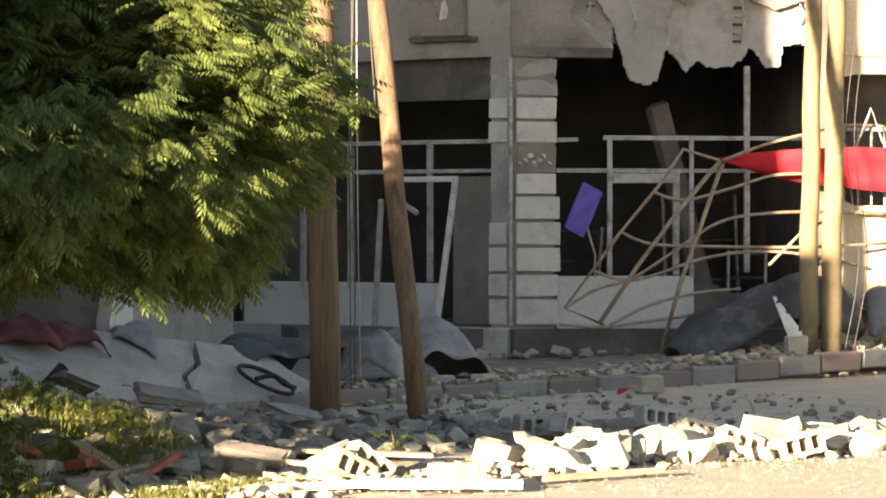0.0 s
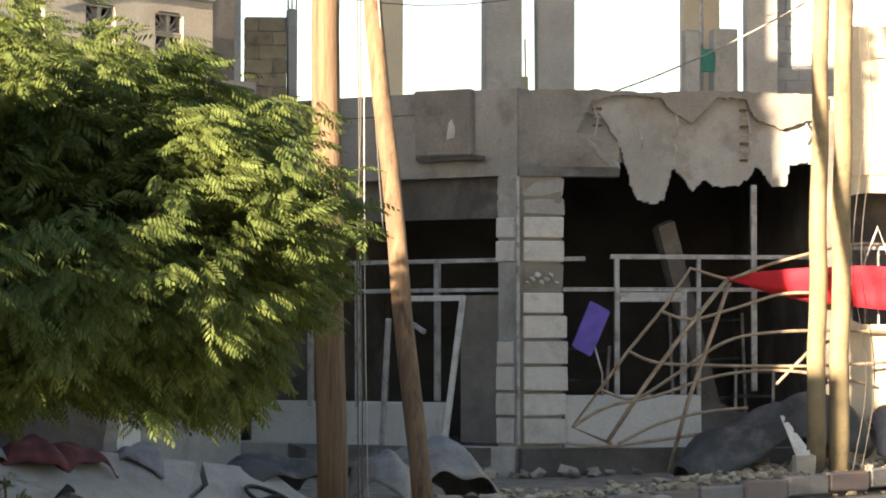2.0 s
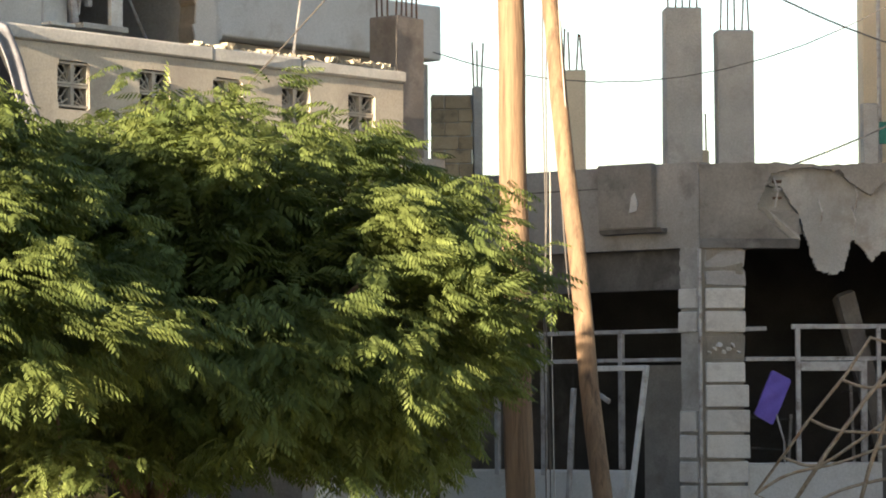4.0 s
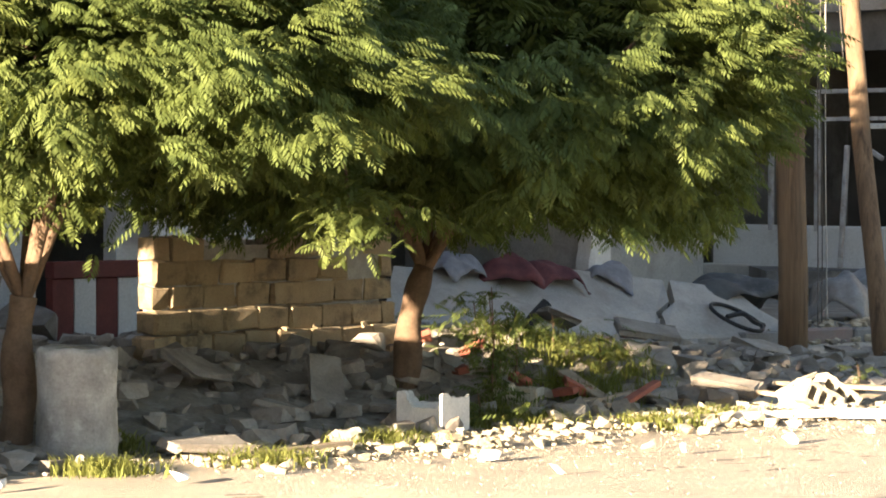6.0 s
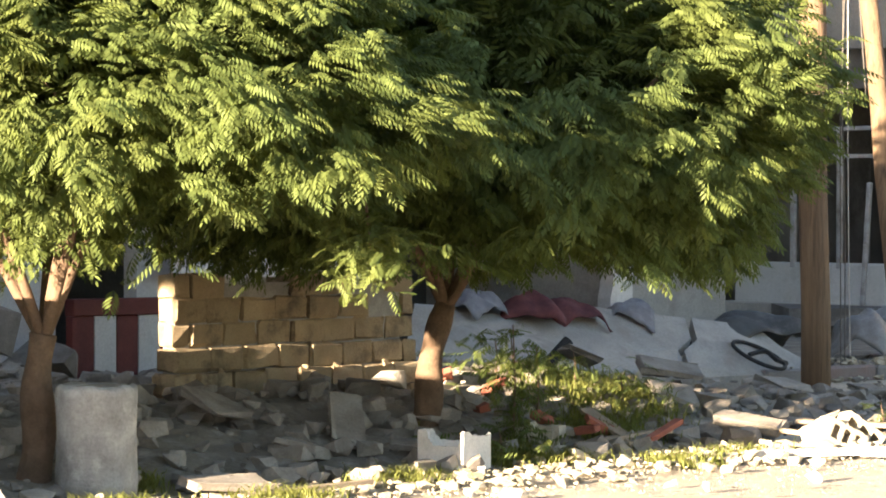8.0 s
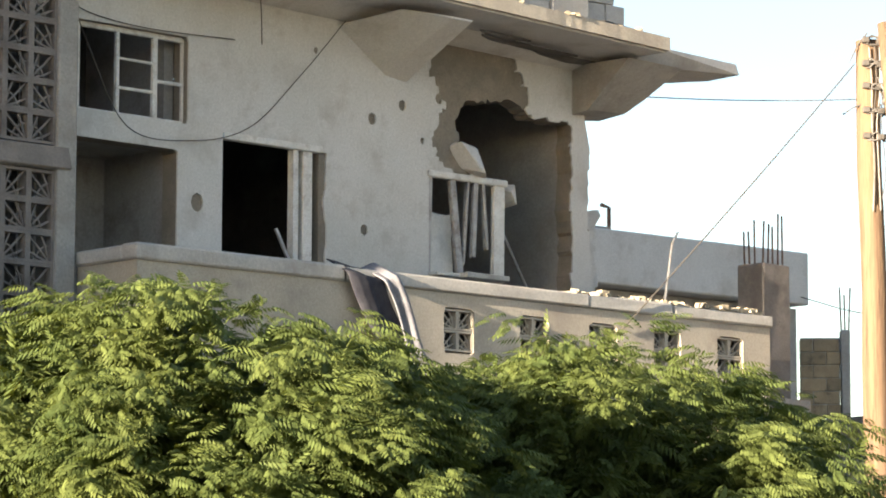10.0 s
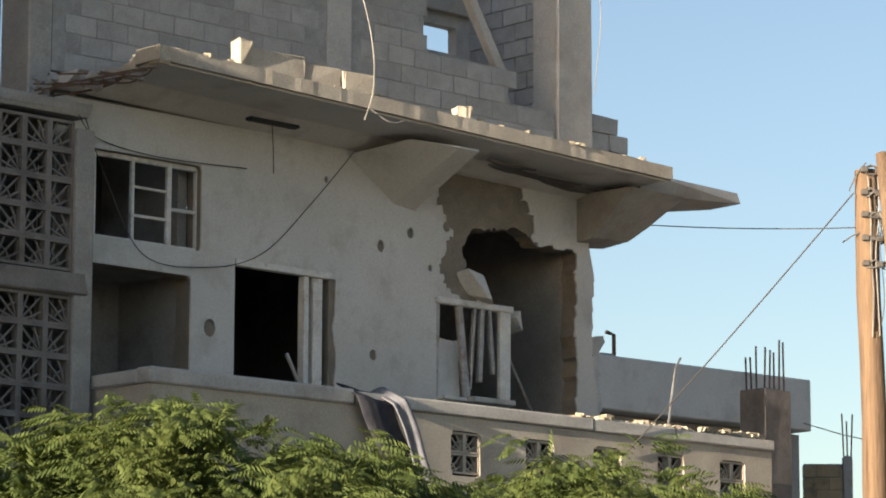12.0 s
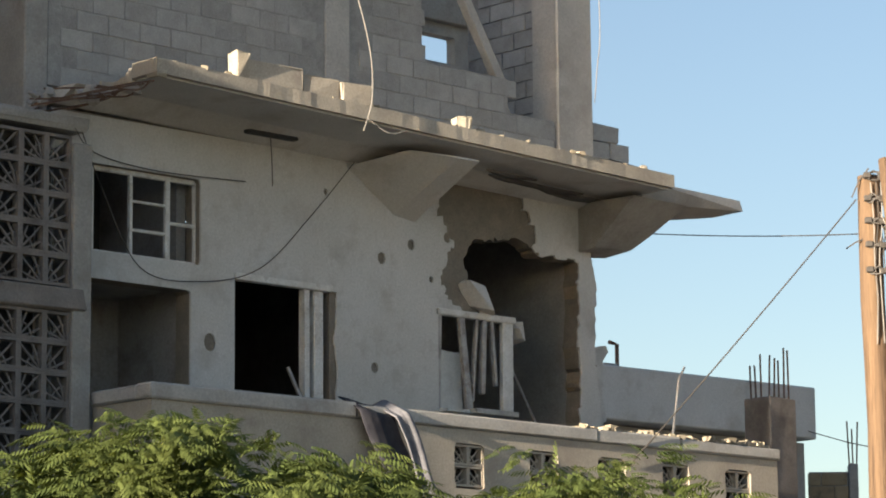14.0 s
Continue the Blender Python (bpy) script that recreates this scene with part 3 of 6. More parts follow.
for i in range(7):
    for k in range(-8, 5):
        if k in (0,) and i > 3:
            continue
        z = 6.83 + 0.307 * (k - 0) if k >= 0 else 6.575 + 0.307 * k
        o = part("lattice_block", big[(i + k) % 2], None, house)
        o.location = (-0.47 - 0.306 * (i + 1), -0.3, z)
part("screen_post", one_box((-0.47, -0.34, 3.5), (-0.24, 0.1, 8.3), None, 0.015, 0.006), M_CONCRETE, house)
# near-black sheet close behind the screen gives its holes their shade
part("screen_backing", one_box((-3.6, 0.12, 4.0), (-0.62, 0.22, 8.42)), M_SOOT_AND_SHADE_D, house)
part("screen_top", one_box((-2.7, -0.36, 8.42), (-0.28, 0.1, 8.58), None, 0.03, 0.02), M_CONCRETE, house)
part("stair_wall", one_box((-5.0, 0.5, 8.58), (-0.85, 0.7, 11.9), None, 0.01), M_SOOT_AND_SHADE, house, "dark grey wall over the screen")
part("corner_post", one_box((-0.85, 0.0, 8.58), (-0.56, 0.5, 11.9), None, 0.015), M_CONCRETE, house)

# upper storey of bare block: posts, backing, single blocks (the blocks stand last in the file)


def upper_opening(x, z):
    o = rect(x, z, 4.59, 6.69, 9.98, 13.0)
    o = np.maximum(o, rect(x, z, 5.93, 6.69, 9.58, 13.0))
    return o


part("upper_wall", sheet(lambda x, z: -upper_opening(x, z), -0.56, 6.7, 8.94, 11.8, 0.08, 0.15, T((0, 0.007, 0))), M_MORTAR, house)
part("upper_post", one_box((6.72, -0.02, 8.80), (7.32, 0.4, 11.9), None, 0.02, 0.008), M_CONCRETE_L, house, "rough concrete corner post")
part("upper_post", one_box((3.14, -0.015, 8.9), (3.50, 0.2, 11.9), None, 0.015, 0.005), M_CONCRETE_L, house)
part("upper_side_wall", one_box((6.78, 0.42, 8.86), (6.95, 1.55, 11.9)), M_MORTAR, house)
part("upper_beam", one_box((4.0, 1.9, 11.15), (7.2, 2.1, 11.9), None, 0.01), M_CONCRETE, house)
part("upper_back_wall", sheet(lambda x, z: -rect(x, z, 6.42, 6.98, 10.66, 11.0), 3.5, 9.0, 8.9, 12.0, 0.035, 0.15, T((0, 2.0, 0))), M_BLOCK, house, "bare block wall with a window seen through the opening")
part("fallen_beam", one_box((-0.06, -0.06, 0), (0.06, 0.06, 1.5), pose(5.97, 0.12, 9.86, 0, -32, 0), 0.01), M_CONCRETE_L, house, "slanting broken beam across the opening")
for z0, ends in ((8.86, (7.36, 7.83, 8.30)), (9.07, (7.40, 7.86, 8.30)), (9.28, (7.38, 7.72, 8.06)), (9.49, (7.42, 7.88))):
    for a, b in zip(ends, ends[1:]):
        tagged(part("concrete_block", one_box((a, 0.10, z0), (b - 0.012, 0.30, z0 + 0.2), HOUSE, 0.012, 0.012), M_BLOCK), "grey hollow block stacked at the house corner", "block", "stacked blocks")

# ground floor front under the balcony


def lower_shape(x, z):
    s = -rect(x, z, 1.0, 2.0, -1, 2.9)
    return np.minimum(s, -(rect(x, z, 5.2, 8.9, -1, 2.7) + 0.12 * rag(x, z, 2.0, 3.0)))


part("lower_wall", sheet(lower_shape, -3.5, 9.3, 0, 4.62, 0.12, 0.2, T((0, 0.02, 0))), M_PLASTER, house, "dusty white ground-floor wall with dark openings")
# near-black back wall in place of the shade inside the lower openings
part("lower_back_wall", one_box((-3.5, 3.2, 0), (9.3, 4.4, 4.62)), M_SOOT_AND_SHADE_D, house)
part("lower_side_wall", one_box((9.1, 0.2, 0), (9.3, 3.4, 4.62)), M_CONCRETE, house)
part("lower_side_wall", one_box((-3.5, 0.2, 0), (-3.3, 3.2, 4.62)), M_CONCRETE, house)
part("balcony_floor", one_box((7.3, -1.06, 4.62), (9.96, 4.4, 4.88)), M_CONCRETE, house)
part("roof_post", one_box((9.48, -0.78, 4.86), (9.94, -0.35, 6.50), None, 0.015, 0.008), M_SCREEN, house, "grey concrete post with starter bars")
for i in range(8):
    x, y = 9.52 + 0.09 * (i % 5), -0.72 + 0.28 * (i // 5)
    part("starter_bar", one_tube([(x, y, 6.4), (x + random.uniform(-0.03, 0.03), y, 7.0 + random.uniform(-0.1, 0.12))], 0.012, 5), M_REBAR, house)
part("balcony_rail", one_tube([(7.6, -0.9, 5.77), (7.75, -0.9, 6.55), (7.9, -0.85, 6.7)], 0.015, 6), M_FRAME, house)
shard = part("torn_panel", sheet(lambda x, z: rect(x, z, 7.45, 7.85, 4.9, 7.05) + 0.08 * rag(x, z, 4, 6), 7.3, 8.0, 4.9, 7.2, 0.06, 0.05, T((0, 0.4, 0)), 0.05), M_PLASTER, house, "torn white panel at the balcony end")

crumbs = bmesh.new()
for i in range(130):
    x0, s = 9.0 - 3.2 * random.random() ** 1.2, random.uniform(0.012, 0.05) * random.uniform(0.5, 1.2)
    box(crumbs, (-s, -s, -0.01), (s, s, s), HOUSE @ T((x0, random.uniform(-1.2, -1.03), 5.815)) @ pose(0, 0, 0, 0, 0, random.uniform(0, 90)), 0, s * 0.35)
tagged(part("coping_crumbs", crumbs, M_RUBBLE_WI), "pale crumbs of concrete along the balcony coping", "rubble", kind="stuff")

# striped low wall and dust-white sign board at the house foot
low = thing("striped_wall", HOUSE @ pose(0.5, -0.9, 0), "low maroon and white striped wall", "wall")
part("rail", one_box((0, 0, 0.98), (1.32, 0.14, 1.14), None, 0.01), M_MAROON, low)
for i in range(5):
    part("panel", one_box((0.265 * i, 0.02, 0), (0.265 * i + 0.26, 0.12, 0.978), None, 0.006), M_MAROON if i % 2 == 0 else M_PLASTER, low)
board = part("sign_board", one_box((2.25, -0.25, 1.3), (4.1, -0.2, 2.35), HOUSE, 0.01, 0.006), M_WHITE)
tagged(board, "blank white sheet board fixed on the ground-floor wall", "board")
for a in (0.4, 1.4):
    part("batten", one_box((2.3 + a, -0.195, 1.0), (2.36 + a, 0.03, 2.3)), M_TIMBER, board).matrix_local = HOUSE

# dark cloth over the balcony wall
def drape(a, b, lean, seed, mat, label, y):
    """Cloth hung over the parapet, slanting as it falls, with folds down its length."""
    n, m = 26, 12
    co = []
    for i in range(n + 1):
        f = i / n
        for k in range(m + 1):
            g = k / m
            w = a + (b - a) * g + lean * f * 1.25 + 0.02 * math.sin(9 * f + seed)
            fold = 0.03 * math.sin(g * 7 + seed + 1.5 * f) + 0.012 * math.sin(g * 21 + 4 * f)
            over = max(0.0, 0.12 - f) * 2.2
            co.append((w, y + fold * (0.3 + f) + over, 5.86 - 1.25 * f + 0.03 * math.sin(3 * g + seed)))
    fc = [(i * (m + 1) + k, i * (m + 1) + k + 1, (i + 1) * (m + 1) + k + 1, (i + 1) * (m + 1) + k) for i in range(n) for k in range(m)]
    me = bpy.data.meshes.new("draped_cloth")
    me.from_pydata(co, [], fc)
    me.transform(HOUSE)
    o = part("draped_cloth", me, mat, None, "", True)
    o.modifiers.new("thickness", "SOLIDIFY").thickness = 0.014
    return tagged(o, label, "cloth")


drape(2.38, 2.86, 0.56, 2.0, M_DARKCLOTH, "charcoal cloth hanging over the balcony parapet", -1.32)
drape(2.84, 3.03, 0.50, 5.0, M_GREYCLOTH, "crumpled grey cloth hanging over the balcony parapet", -1.37)

# ---- the burnt shop on the street corner ----
SHOP = pose(7.77, 46, 0)
SIDE = pose(7.77, 46, 0, 0, 0, -45)
shop = thing("burnt_shop", SHOP, "burnt-out corner shop with torn concrete fascia and stone pillar", "building")


def sp(name, bm, mat, label="", side=False):
    o = part(name, bm, mat, shop, label)
    if side:
        o.matrix_local = pose(0, 0, 0, 0, 0, -45)
    return o


def torn(x, z):
    line = np.interp(x, [1.2, 1.45, 1.59, 1.73, 1.96, 2.15, 2.27, 2.55, 2.72, 3.0, 3.38, 3.48, 3.72, 3.95, 4.0, 4.34], [5.3, 4.93, 4.47, 4.1, 3.99, 4.06, 4.52, 4.22, 4.39, 4.25, 4.35, 4.55, 4.3, 4.3, 4.63, 4.61])
    return np.minimum(np.minimum(z - line + 0.04 * rag(x, z, 7.0, 1.0) + 0.03 * rag(x, z, 19.0, 4.0), 4.4 - x), np.maximum(x - 0.7, 0 * x - 0.2))


def skin_edge(x, z):
    """The outer skin that is left: a plain panel by the corner and a ragged fringe along the top."""
    fringe = z - np.interp(x, [0.84, 1.07, 1.59, 2.06, 2.15, 2.34, 2.53, 2.91, 3.29, 3.48, 3.81, 4.34], [4.97, 5.48, 5.58, 5.54, 5.38, 5.31, 5.17, 5.55, 5.51, 5.23, 5.09, 5.28]) + 0.03 * rag(x, z, 7.0, 2.0)
    panel = np.minimum(0.86 - x + 0.03 * rag(x, z, 5, 1), z - 4.42)
    flap = np.minimum(np.minimum(1.46 - x, z - 4.42), 4.98 - 0.12 * (x - 0.8) - z + 0.02 * rag(x, z, 6, 4))
    return np.minimum(np.maximum(np.maximum(fringe, panel), flap), 5.63 + 0.03 * rag(x, z, 3, 3) - z)


sp("fascia", sheet(skin_edge, 0, 4.38, 4.42, 5.7, 0.03, 0.1, T((0, -0.02, 0))), M_FASCIA_SHADED, "brown concrete fascia toned darker for shade, torn away below a ragged fringe")
sp("torn_fascia", sheet(lambda x, z: np.minimum(torn(x, z), 5.6 - z), 0.6, 4.42, 3.9, 5.62, 0.026, 0.06, T((0, 0.12, 0)), 0.02), M_TORN, "pale inner panel of the fascia hanging in rags")
sp("fascia_flap", hull([(0.85, -0.06, 5.04), (0.95, -0.10, 4.99), (1.47, -0.06, 4.52), (1.36, -0.03, 4.5), (0.85, -0.02, 4.98), (1.45, -0.02, 4.6)]), M_CONCRETE, "bent strip of torn fascia")
sp("fascia_core", one_box((0.86, 0.2, 4.62), (4.4, 0.28, 5.58)), M_CONCRETE)
# dark strip drawn for the shaded recess along the fascia's lower edge
sp("fascia_lip", one_box((0.0, -0.06, 4.40), (1.45, 0.28, 4.54), None, 0.01, 0.004), M_SOOT_AND_SHADE)
for x, z0, z1 in ((1.78, 4.72, 5.12), (2.27, 4.58, 5.02), (2.30, 4.95, 5.4), (1.12, 5.0, 5.45), (3.36, 4.6, 5.4), (4.22, 4.9, 5.25)):
    sp("bent_bar", one_tube([(x, 0.05, z0), (x + 0.03, 0.0, (z0 + z1) / 2), (x - 0.02, 0.06, z1)], 0.016, 5), M_FRAME)
for x0, z0, n in ((3.24, 4.64, 7), (1.09, 5.12, 3)):
    for k in range(n):
        sp("ladder_bar", one_box((x0 + 0.01 * (k % 2), 0.04, z0 + 0.12 * k), (x0 + 0.13, 0.10, z0 + 0.035 + 0.12 * k), None, 0.005, 0.006), M_FRAME if k % 2 else M_REBAR)
sp("fascia", sheet(lambda x, z: rect(x, z, -5.2, 0.0, 4.42, 5.66 - 0.0 * x), -5.2, 0.0, 4.42, 5.66, 0.2, 0.3, T((0, -0.02, 0))), M_FASCIA, "grey concrete fascia with shell scars", True)
sp("fascia_step", one_box((-1.75, -0.14, 4.74), (-0.75, -0.024, 5.68), None, 0.015, 0.008), M_FASCIA_SHADED, "brown box standing proud of the fascia, toned darker for shade", True)
sp("fascia_ledge", one_box((-1.7, -0.17, 4.66), (-0.55, -0.03, 4.72), None, 0.01, 0.015), M_SOOT_AND_SHADE, "broken ledge under the box", True)
sp("fascia_scar", hull([(-1.16, -0.15, 4.96), (-1.0, -0.18, 4.98), (-1.12, -0.15, 5.2), (-1.05, -0.16, 5.26), (-1.0, -0.15, 5.1), (-1.1, -0.14, 5.1)]), M_PLASTER, "", True)
sp("fascia_groove", one_box((-5.0, -0.026, 5.34), (-1.75, -0.02, 5.36)), M_SOOT_AND_SHADE, "", True)
sp("roof", one_box((0.0, 0.28, 5.40), (9.0, 12, 5.60)), M_CONCRETE)
sp("roof", hull([(-5.2, 0.3, 5.4), (0, 0.3, 5.4), (0, 11, 5.4), (-5.2, 11, 5.4), (-5.2, 0.3, 5.59), (0, 0.3, 5.59), (0, 11, 5.59), (-5.2, 11, 5.59)]), M_CONCRETE, "", True)
# burnt room
sp("back_wall", one_box((-6, 6.0, 0), (9, 6.2, 5.4)), M_SOOT_AND_SHADE_D)
sp("shop_floor", one_box((-3, 0.2, 0.3), (4.6, 6.0, 0.55)), M_SOOT_AND_SHADE)
sp("side_wall", one_box((4.55, 0.2, 0), (4.75, 6.0, 5.4)), M_SOOT_AND_SHADE)
sp("side_wall", one_box((-5.2, 0.25, 0), (-5.0, 6.0, 5.4)), M_SOOT_AND_SHADE, "", True)
sp("lintel", one_box((-5.0, 0.15, 3.83), (-0.32, 0.35, 4.42), None, 0.01, 0.01), M_SOOT_AND_SHADE, "sooty lintel over the shop window", True)
sp("inner_wall", one_box((-2.2, 1.6, 0.5), (-0.7, 1.7, 2.75)), M_CONCRETE, "grey inner partition", True)
sp("inner_post", one_box((-0.15, 0, 0), (0.15, 0.25, 3.4), pose(3.22, 1.2, 0.5, 0, -14, 0), 0.03, 0.03), M_SOOT_AND_SHADE, "scorched inner post")
# corner pillar backing; its stones come last
sp("pillar_core", one_box((-0.02, -0.025, 0.5), (0.62, 0.5, 4.42)), M_RENDER)
sp("pillar_core", one_box((-0.33, -0.025, 0.5), (0.0, 0.5, 4.42)), M_CONCRETE, "", True)
sp("pillar_pipe", one_tube([(-0.02, -0.06, 0.6), (-0.02, -0.06, 4.4)], 0.03, 7), M_FRAME, "rusty downpipe on the corner")
# window bars, right hand bay
for z, x0, x1 in ((3.27, 1.35, 4.4), (2.80, 0.66, 4.4), (3.24, 0.66, 0.98)):
    sp("transom", one_box((x0, 0.06, z - 0.03), (x1, 0.12, z + 0.03), None, 0.006, 0.006), M_FRAME)
for x, z0, z1, w in ((1.40, 1.28, 3.27, 0.07), (2.60, 1.28, 3.27, 0.06), (3.40, 1.35, 4.3, 0.08), (2.36, 1.3, 2.8, 0.09)):
    sp("mullion", one_box((x, 0.05, z0), (x + w, 0.12, z1), None, 0.006, 0.004), M_FRAME)
sp("door_frame", one_box((1.47, 0.04, 2.62), (2.45, 0.10, 2.76), None, 0.01), M_FRAME)
sp("sill_wall", one_box((0.66, 0.06, 0.5), (2.66, 0.24, 1.29), None, 0.02, 0.01), M_PLASTER, "pale window breast wall")
sp("sill_wall", sheet(lambda x, z: np.minimum(rect(x, z, 2.67, 4.5, 0.4, 1.3), 1.3 - 0.25 * (x - 2.4) - z + 0.08 * rag(x, z, 3, 1)), 2.4, 4.5, 0.4, 1.3, 0.07, 0.16, T((0, 0.08, 0))), M_SOOT_AND_SHADE)
# window bars, left hand bay
for z, x0, x1 in ((3.22, -4.4, -0.34), (2.80, -4.4, -0.34)):
    sp("transom", one_box((x0, 0.06, z - 0.03), (x1, 0.12, z + 0.03), None, 0.006, 0.006), M_FRAME, "", True)
for x, z0, z1 in ((-3.0, 1.1, 3.22), (-1.54, 1.2, 3.22), (-3.9, 1.1, 3.2)):
    sp("mullion", one_box((x, 0.05, z0), (x + 0.08, 0.12, z1), None, 0.006, 0.004), M_FRAME, "", True)
sp("sill_wall", one_box((-5.0, 0.06, 0.45), (-1.42, 0.24, 1.18), None, 0.02, 0.01), M_PLASTER, "pale window breast wall", True)
sp("plinth", one_box((-5.2, -0.12, -0.1), (0.0, 0.3, 0.56), None, 0.015, 0.006), M_CONCRETE_L, "concrete plinth of the shop", True)
sp("plinth", one_box((0.0, -0.25, -0.1), (4.6, 0.3, 0.55), None, 0.015, 0.006), M_SOOT_AND_SHADE, "sooty plinth")
torn_door = thing("torn_door_frame", SIDE @ pose(-1.62, -0.28, 0.5, 0, 0, 0), "white aluminium door frame leaning askew in the burnt shop window", "door frame")
part("head", one_box((-0.35, 0, 2.14), (0.85, 0.07, 2.22), None, 0.008), M_WHITE, torn_door)
part("stile", one_box((0, 0, -2.1), (0.075, 0.07, 0.06), pose(0.78, 0, 2.16, 0, 9, 0), 0.008), M_WHITE, torn_door)
part("stile", one_box((0, 0, -1.9), (0.07, 0.07, 0.0), pose(-0.55, 0, 1.9, 0, 4, 0), 0.008), M_FRAME, torn_door)
part("loose_bar", one_box((0, 0, 0), (0.4, 0.05, 0.07), pose(-0.2, -0.02, 1.85, 0, 28, 0), 0.008), M_FRAME, torn_door)
purple = part("purple_panel", sheet(lambda x, z: np.minimum(rect(x, z, -0.17, 0.17, -0.36, 0.36), 0.505 - np.abs(x) - np.abs(z) + 0.012 * rag(x, z, 8, 1)), -0.18, 0.18, -0.37, 0.37, 0.03, 0.03, SHOP @ pose(1.02, -0.12, 2.24, 0, 26, 14), 0.03), M_PURPLE)
tagged(purple, "purple plastic panel tipped on its edge in the shop window", "panel")
part("leg", one_tube([SHOP @ Vector((1.06, -0.1, 2.05)), SHOP @ Vector((1.18, -0.15, 1.6)), SHOP @ Vector((1.2, -0.05, 1.28))], 0.015, 5), M_FRAME, purple)

# charred stock and shelving inside
for x, y, z, w, h in ((2.9, 3.0, 0.55, 1.2, 1.9), (0.9, 2.6, 0.55, 0.9, 1.5), (3.5, 1.6, 0.55, 0.6, 1.1)):
    rack = thing("charred_shelf", SHOP @ pose(x, y, z, 0, random.uniform(-4, 4), random.uniform(-10, 10)), "charred metal shelf rack leaning in the burnt shop", "shelf", "charred shelves")
    for i in range(4):
        part("shelf_board", one_box((0, 0, h * i / 3.2), (w, 0.4, h * i / 3.2 + 0.03), None, 0.005, 0.01), M_DARKSHEET, rack)
    for a in (0, w - 0.04):
        part("upright", one_box((a, -0.01, 0), (a + 0.04, 0.03, h)), M_FRAME, rack)
# neighbour with lit cream front
neighbour = thing("cream_shop", pose(12.5, 46, 0), "cream rendered shop with barred window next door", "building")
part("upper_wall", one_box((-0.02, -0.06, 4.45), (6, 0.3, 6.6), None, 0.01), M_CREAM, neighbour)
part("wall", sheet(lambda x, z: -rect(x, z, 0.12, 1.9, 2.3, 4.2), 0, 6, 0, 4.45, 0.15, 0.3), M_CREAM, neighbour)
part("inner_wall", one_box((0, 0.8, 0), (6, 0.9, 4.4)), M_SOOT_AND_SHADE, neighbour)
part("sill", one_box((0.05, -0.08, 2.2), (2.0, 0.1, 2.3), None, 0.01), M_CREAM, neighbour)
for i in range(9):
    part("window_bar", one_box((0.15 + 0.2 * i, 0.1, 2.3), (0.175 + 0.2 * i, 0.13, 3.4)), M_FRAME, neighbour)
part("window_rail", one_box((0.12, 0.09, 3.38), (1.9, 0.14, 3.43)), M_FRAME, neighbour)
part("window_rail", one_tube([(0.2, -0.02, 2.9), (0.5, -0.1, 3.7), (0.7, -0.02, 3.2)], 0.02, 5), M_FRAME, neighbour)

# ---- unfinished storey on the shop roof ----


def post(x, y, w, z0, z1, mat, label, rebar=0, d=0.4):
    t = thing("roof_column", pose(x, y, z0), label, "column", "columns on the roof")
    part("shaft", one_box((0, 0, 0), (w, d, z1 - z0), None, 0.015, 0.008), mat, t)
    for i in range(rebar):
        bx = w * (0.1 + 0.8 * i / max(1, rebar - 1))
        part("starter_bar", one_tube([(bx, 0.1, z1 - z0 - 0.05), (bx + random.uniform(-0.04, 0.04), 0.1, z1 - z0 + random.uniform(0.5, 0.75))], 0.013, 5), M_REBAR, t)
    return t


post(7.62, 48, 0.55, 5.6, 8.17, M_CONCRETE, "grey concrete roof column with starter bars", 5)
post(8.42, 48, 0.55, 5.6, 7.83, M_CONCRETE, "shorter grey concrete roof column with starter bars", 5)
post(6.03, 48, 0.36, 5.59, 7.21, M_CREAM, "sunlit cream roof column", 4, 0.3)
post(10.64, 48, 0.24, 5.6, 6.72, M_CONCRETE, "short grey roof column beside a meter box", 0, 0.2)
post(11.12, 48.1, 0.36, 5.6, 6.76, M_CONCRETE, "broad grey roof column stub", 0)
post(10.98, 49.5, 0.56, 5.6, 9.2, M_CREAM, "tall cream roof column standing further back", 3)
post(11.56, 47.85, 0.48, 5.6, 9.0, M_CONCRETE, "grey concrete roof column against the block wall", 0, 0.3)
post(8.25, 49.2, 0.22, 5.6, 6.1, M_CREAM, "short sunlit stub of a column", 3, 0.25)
post(11.1, 49.0, 0.06, 5.6, 9.2, M_FRAME, "thin pale post on the roof", 0, 0.06)
meter = thing("meter_box", pose(10.90, 48.03, 6.1), "small green meter box fixed on a roof column", "box")
part("case", one_box((0, -0.02, 0), (0.2, 0.05, 0.34), None, 0.01), material("green_paint", (0.03, 0.20, 0.15), 0.5), meter)
for nm, x0, y0, w, h, mat in (("unfinished_wall", 4.05, 48.0, 0.62, 1.25, M_BLOCK_TAN), ("unfinished_wall", 12.05, 48.2, 2.1, 2.9, M_BLOCK)):
    t = thing(nm, pose(x0, y0, 5.59), "half-built block wall on the shop roof", "wall")
    part("core", one_box((0.01, 0.02, 0), (w - 0.01, 0.18, h - 0.01)), M_MORTAR, t)
    for r in range(int(h / 0.205)):
        for c in range(-1, int(w / 0.4) + 1):
            a = max(0.0, c * 0.405 + (0.2 if r % 2 else 0))
            b = min(w, c * 0.405 + (0.2 if r % 2 else 0) + 0.395)
            if b - a > 0.05:
                part("block", one_box((a, 0, r * 0.205), (b, 0.2, r * 0.205 + 0.195), None, 0.008, 0.004), mat if w < 1 else M_BLOCK, t)
post(4.68, 47.95, 0.14, 5.59, 6.95, M_CONCRETE, "slim concrete column against the block wall", 3, 0.25)

dome = bmesh.new()
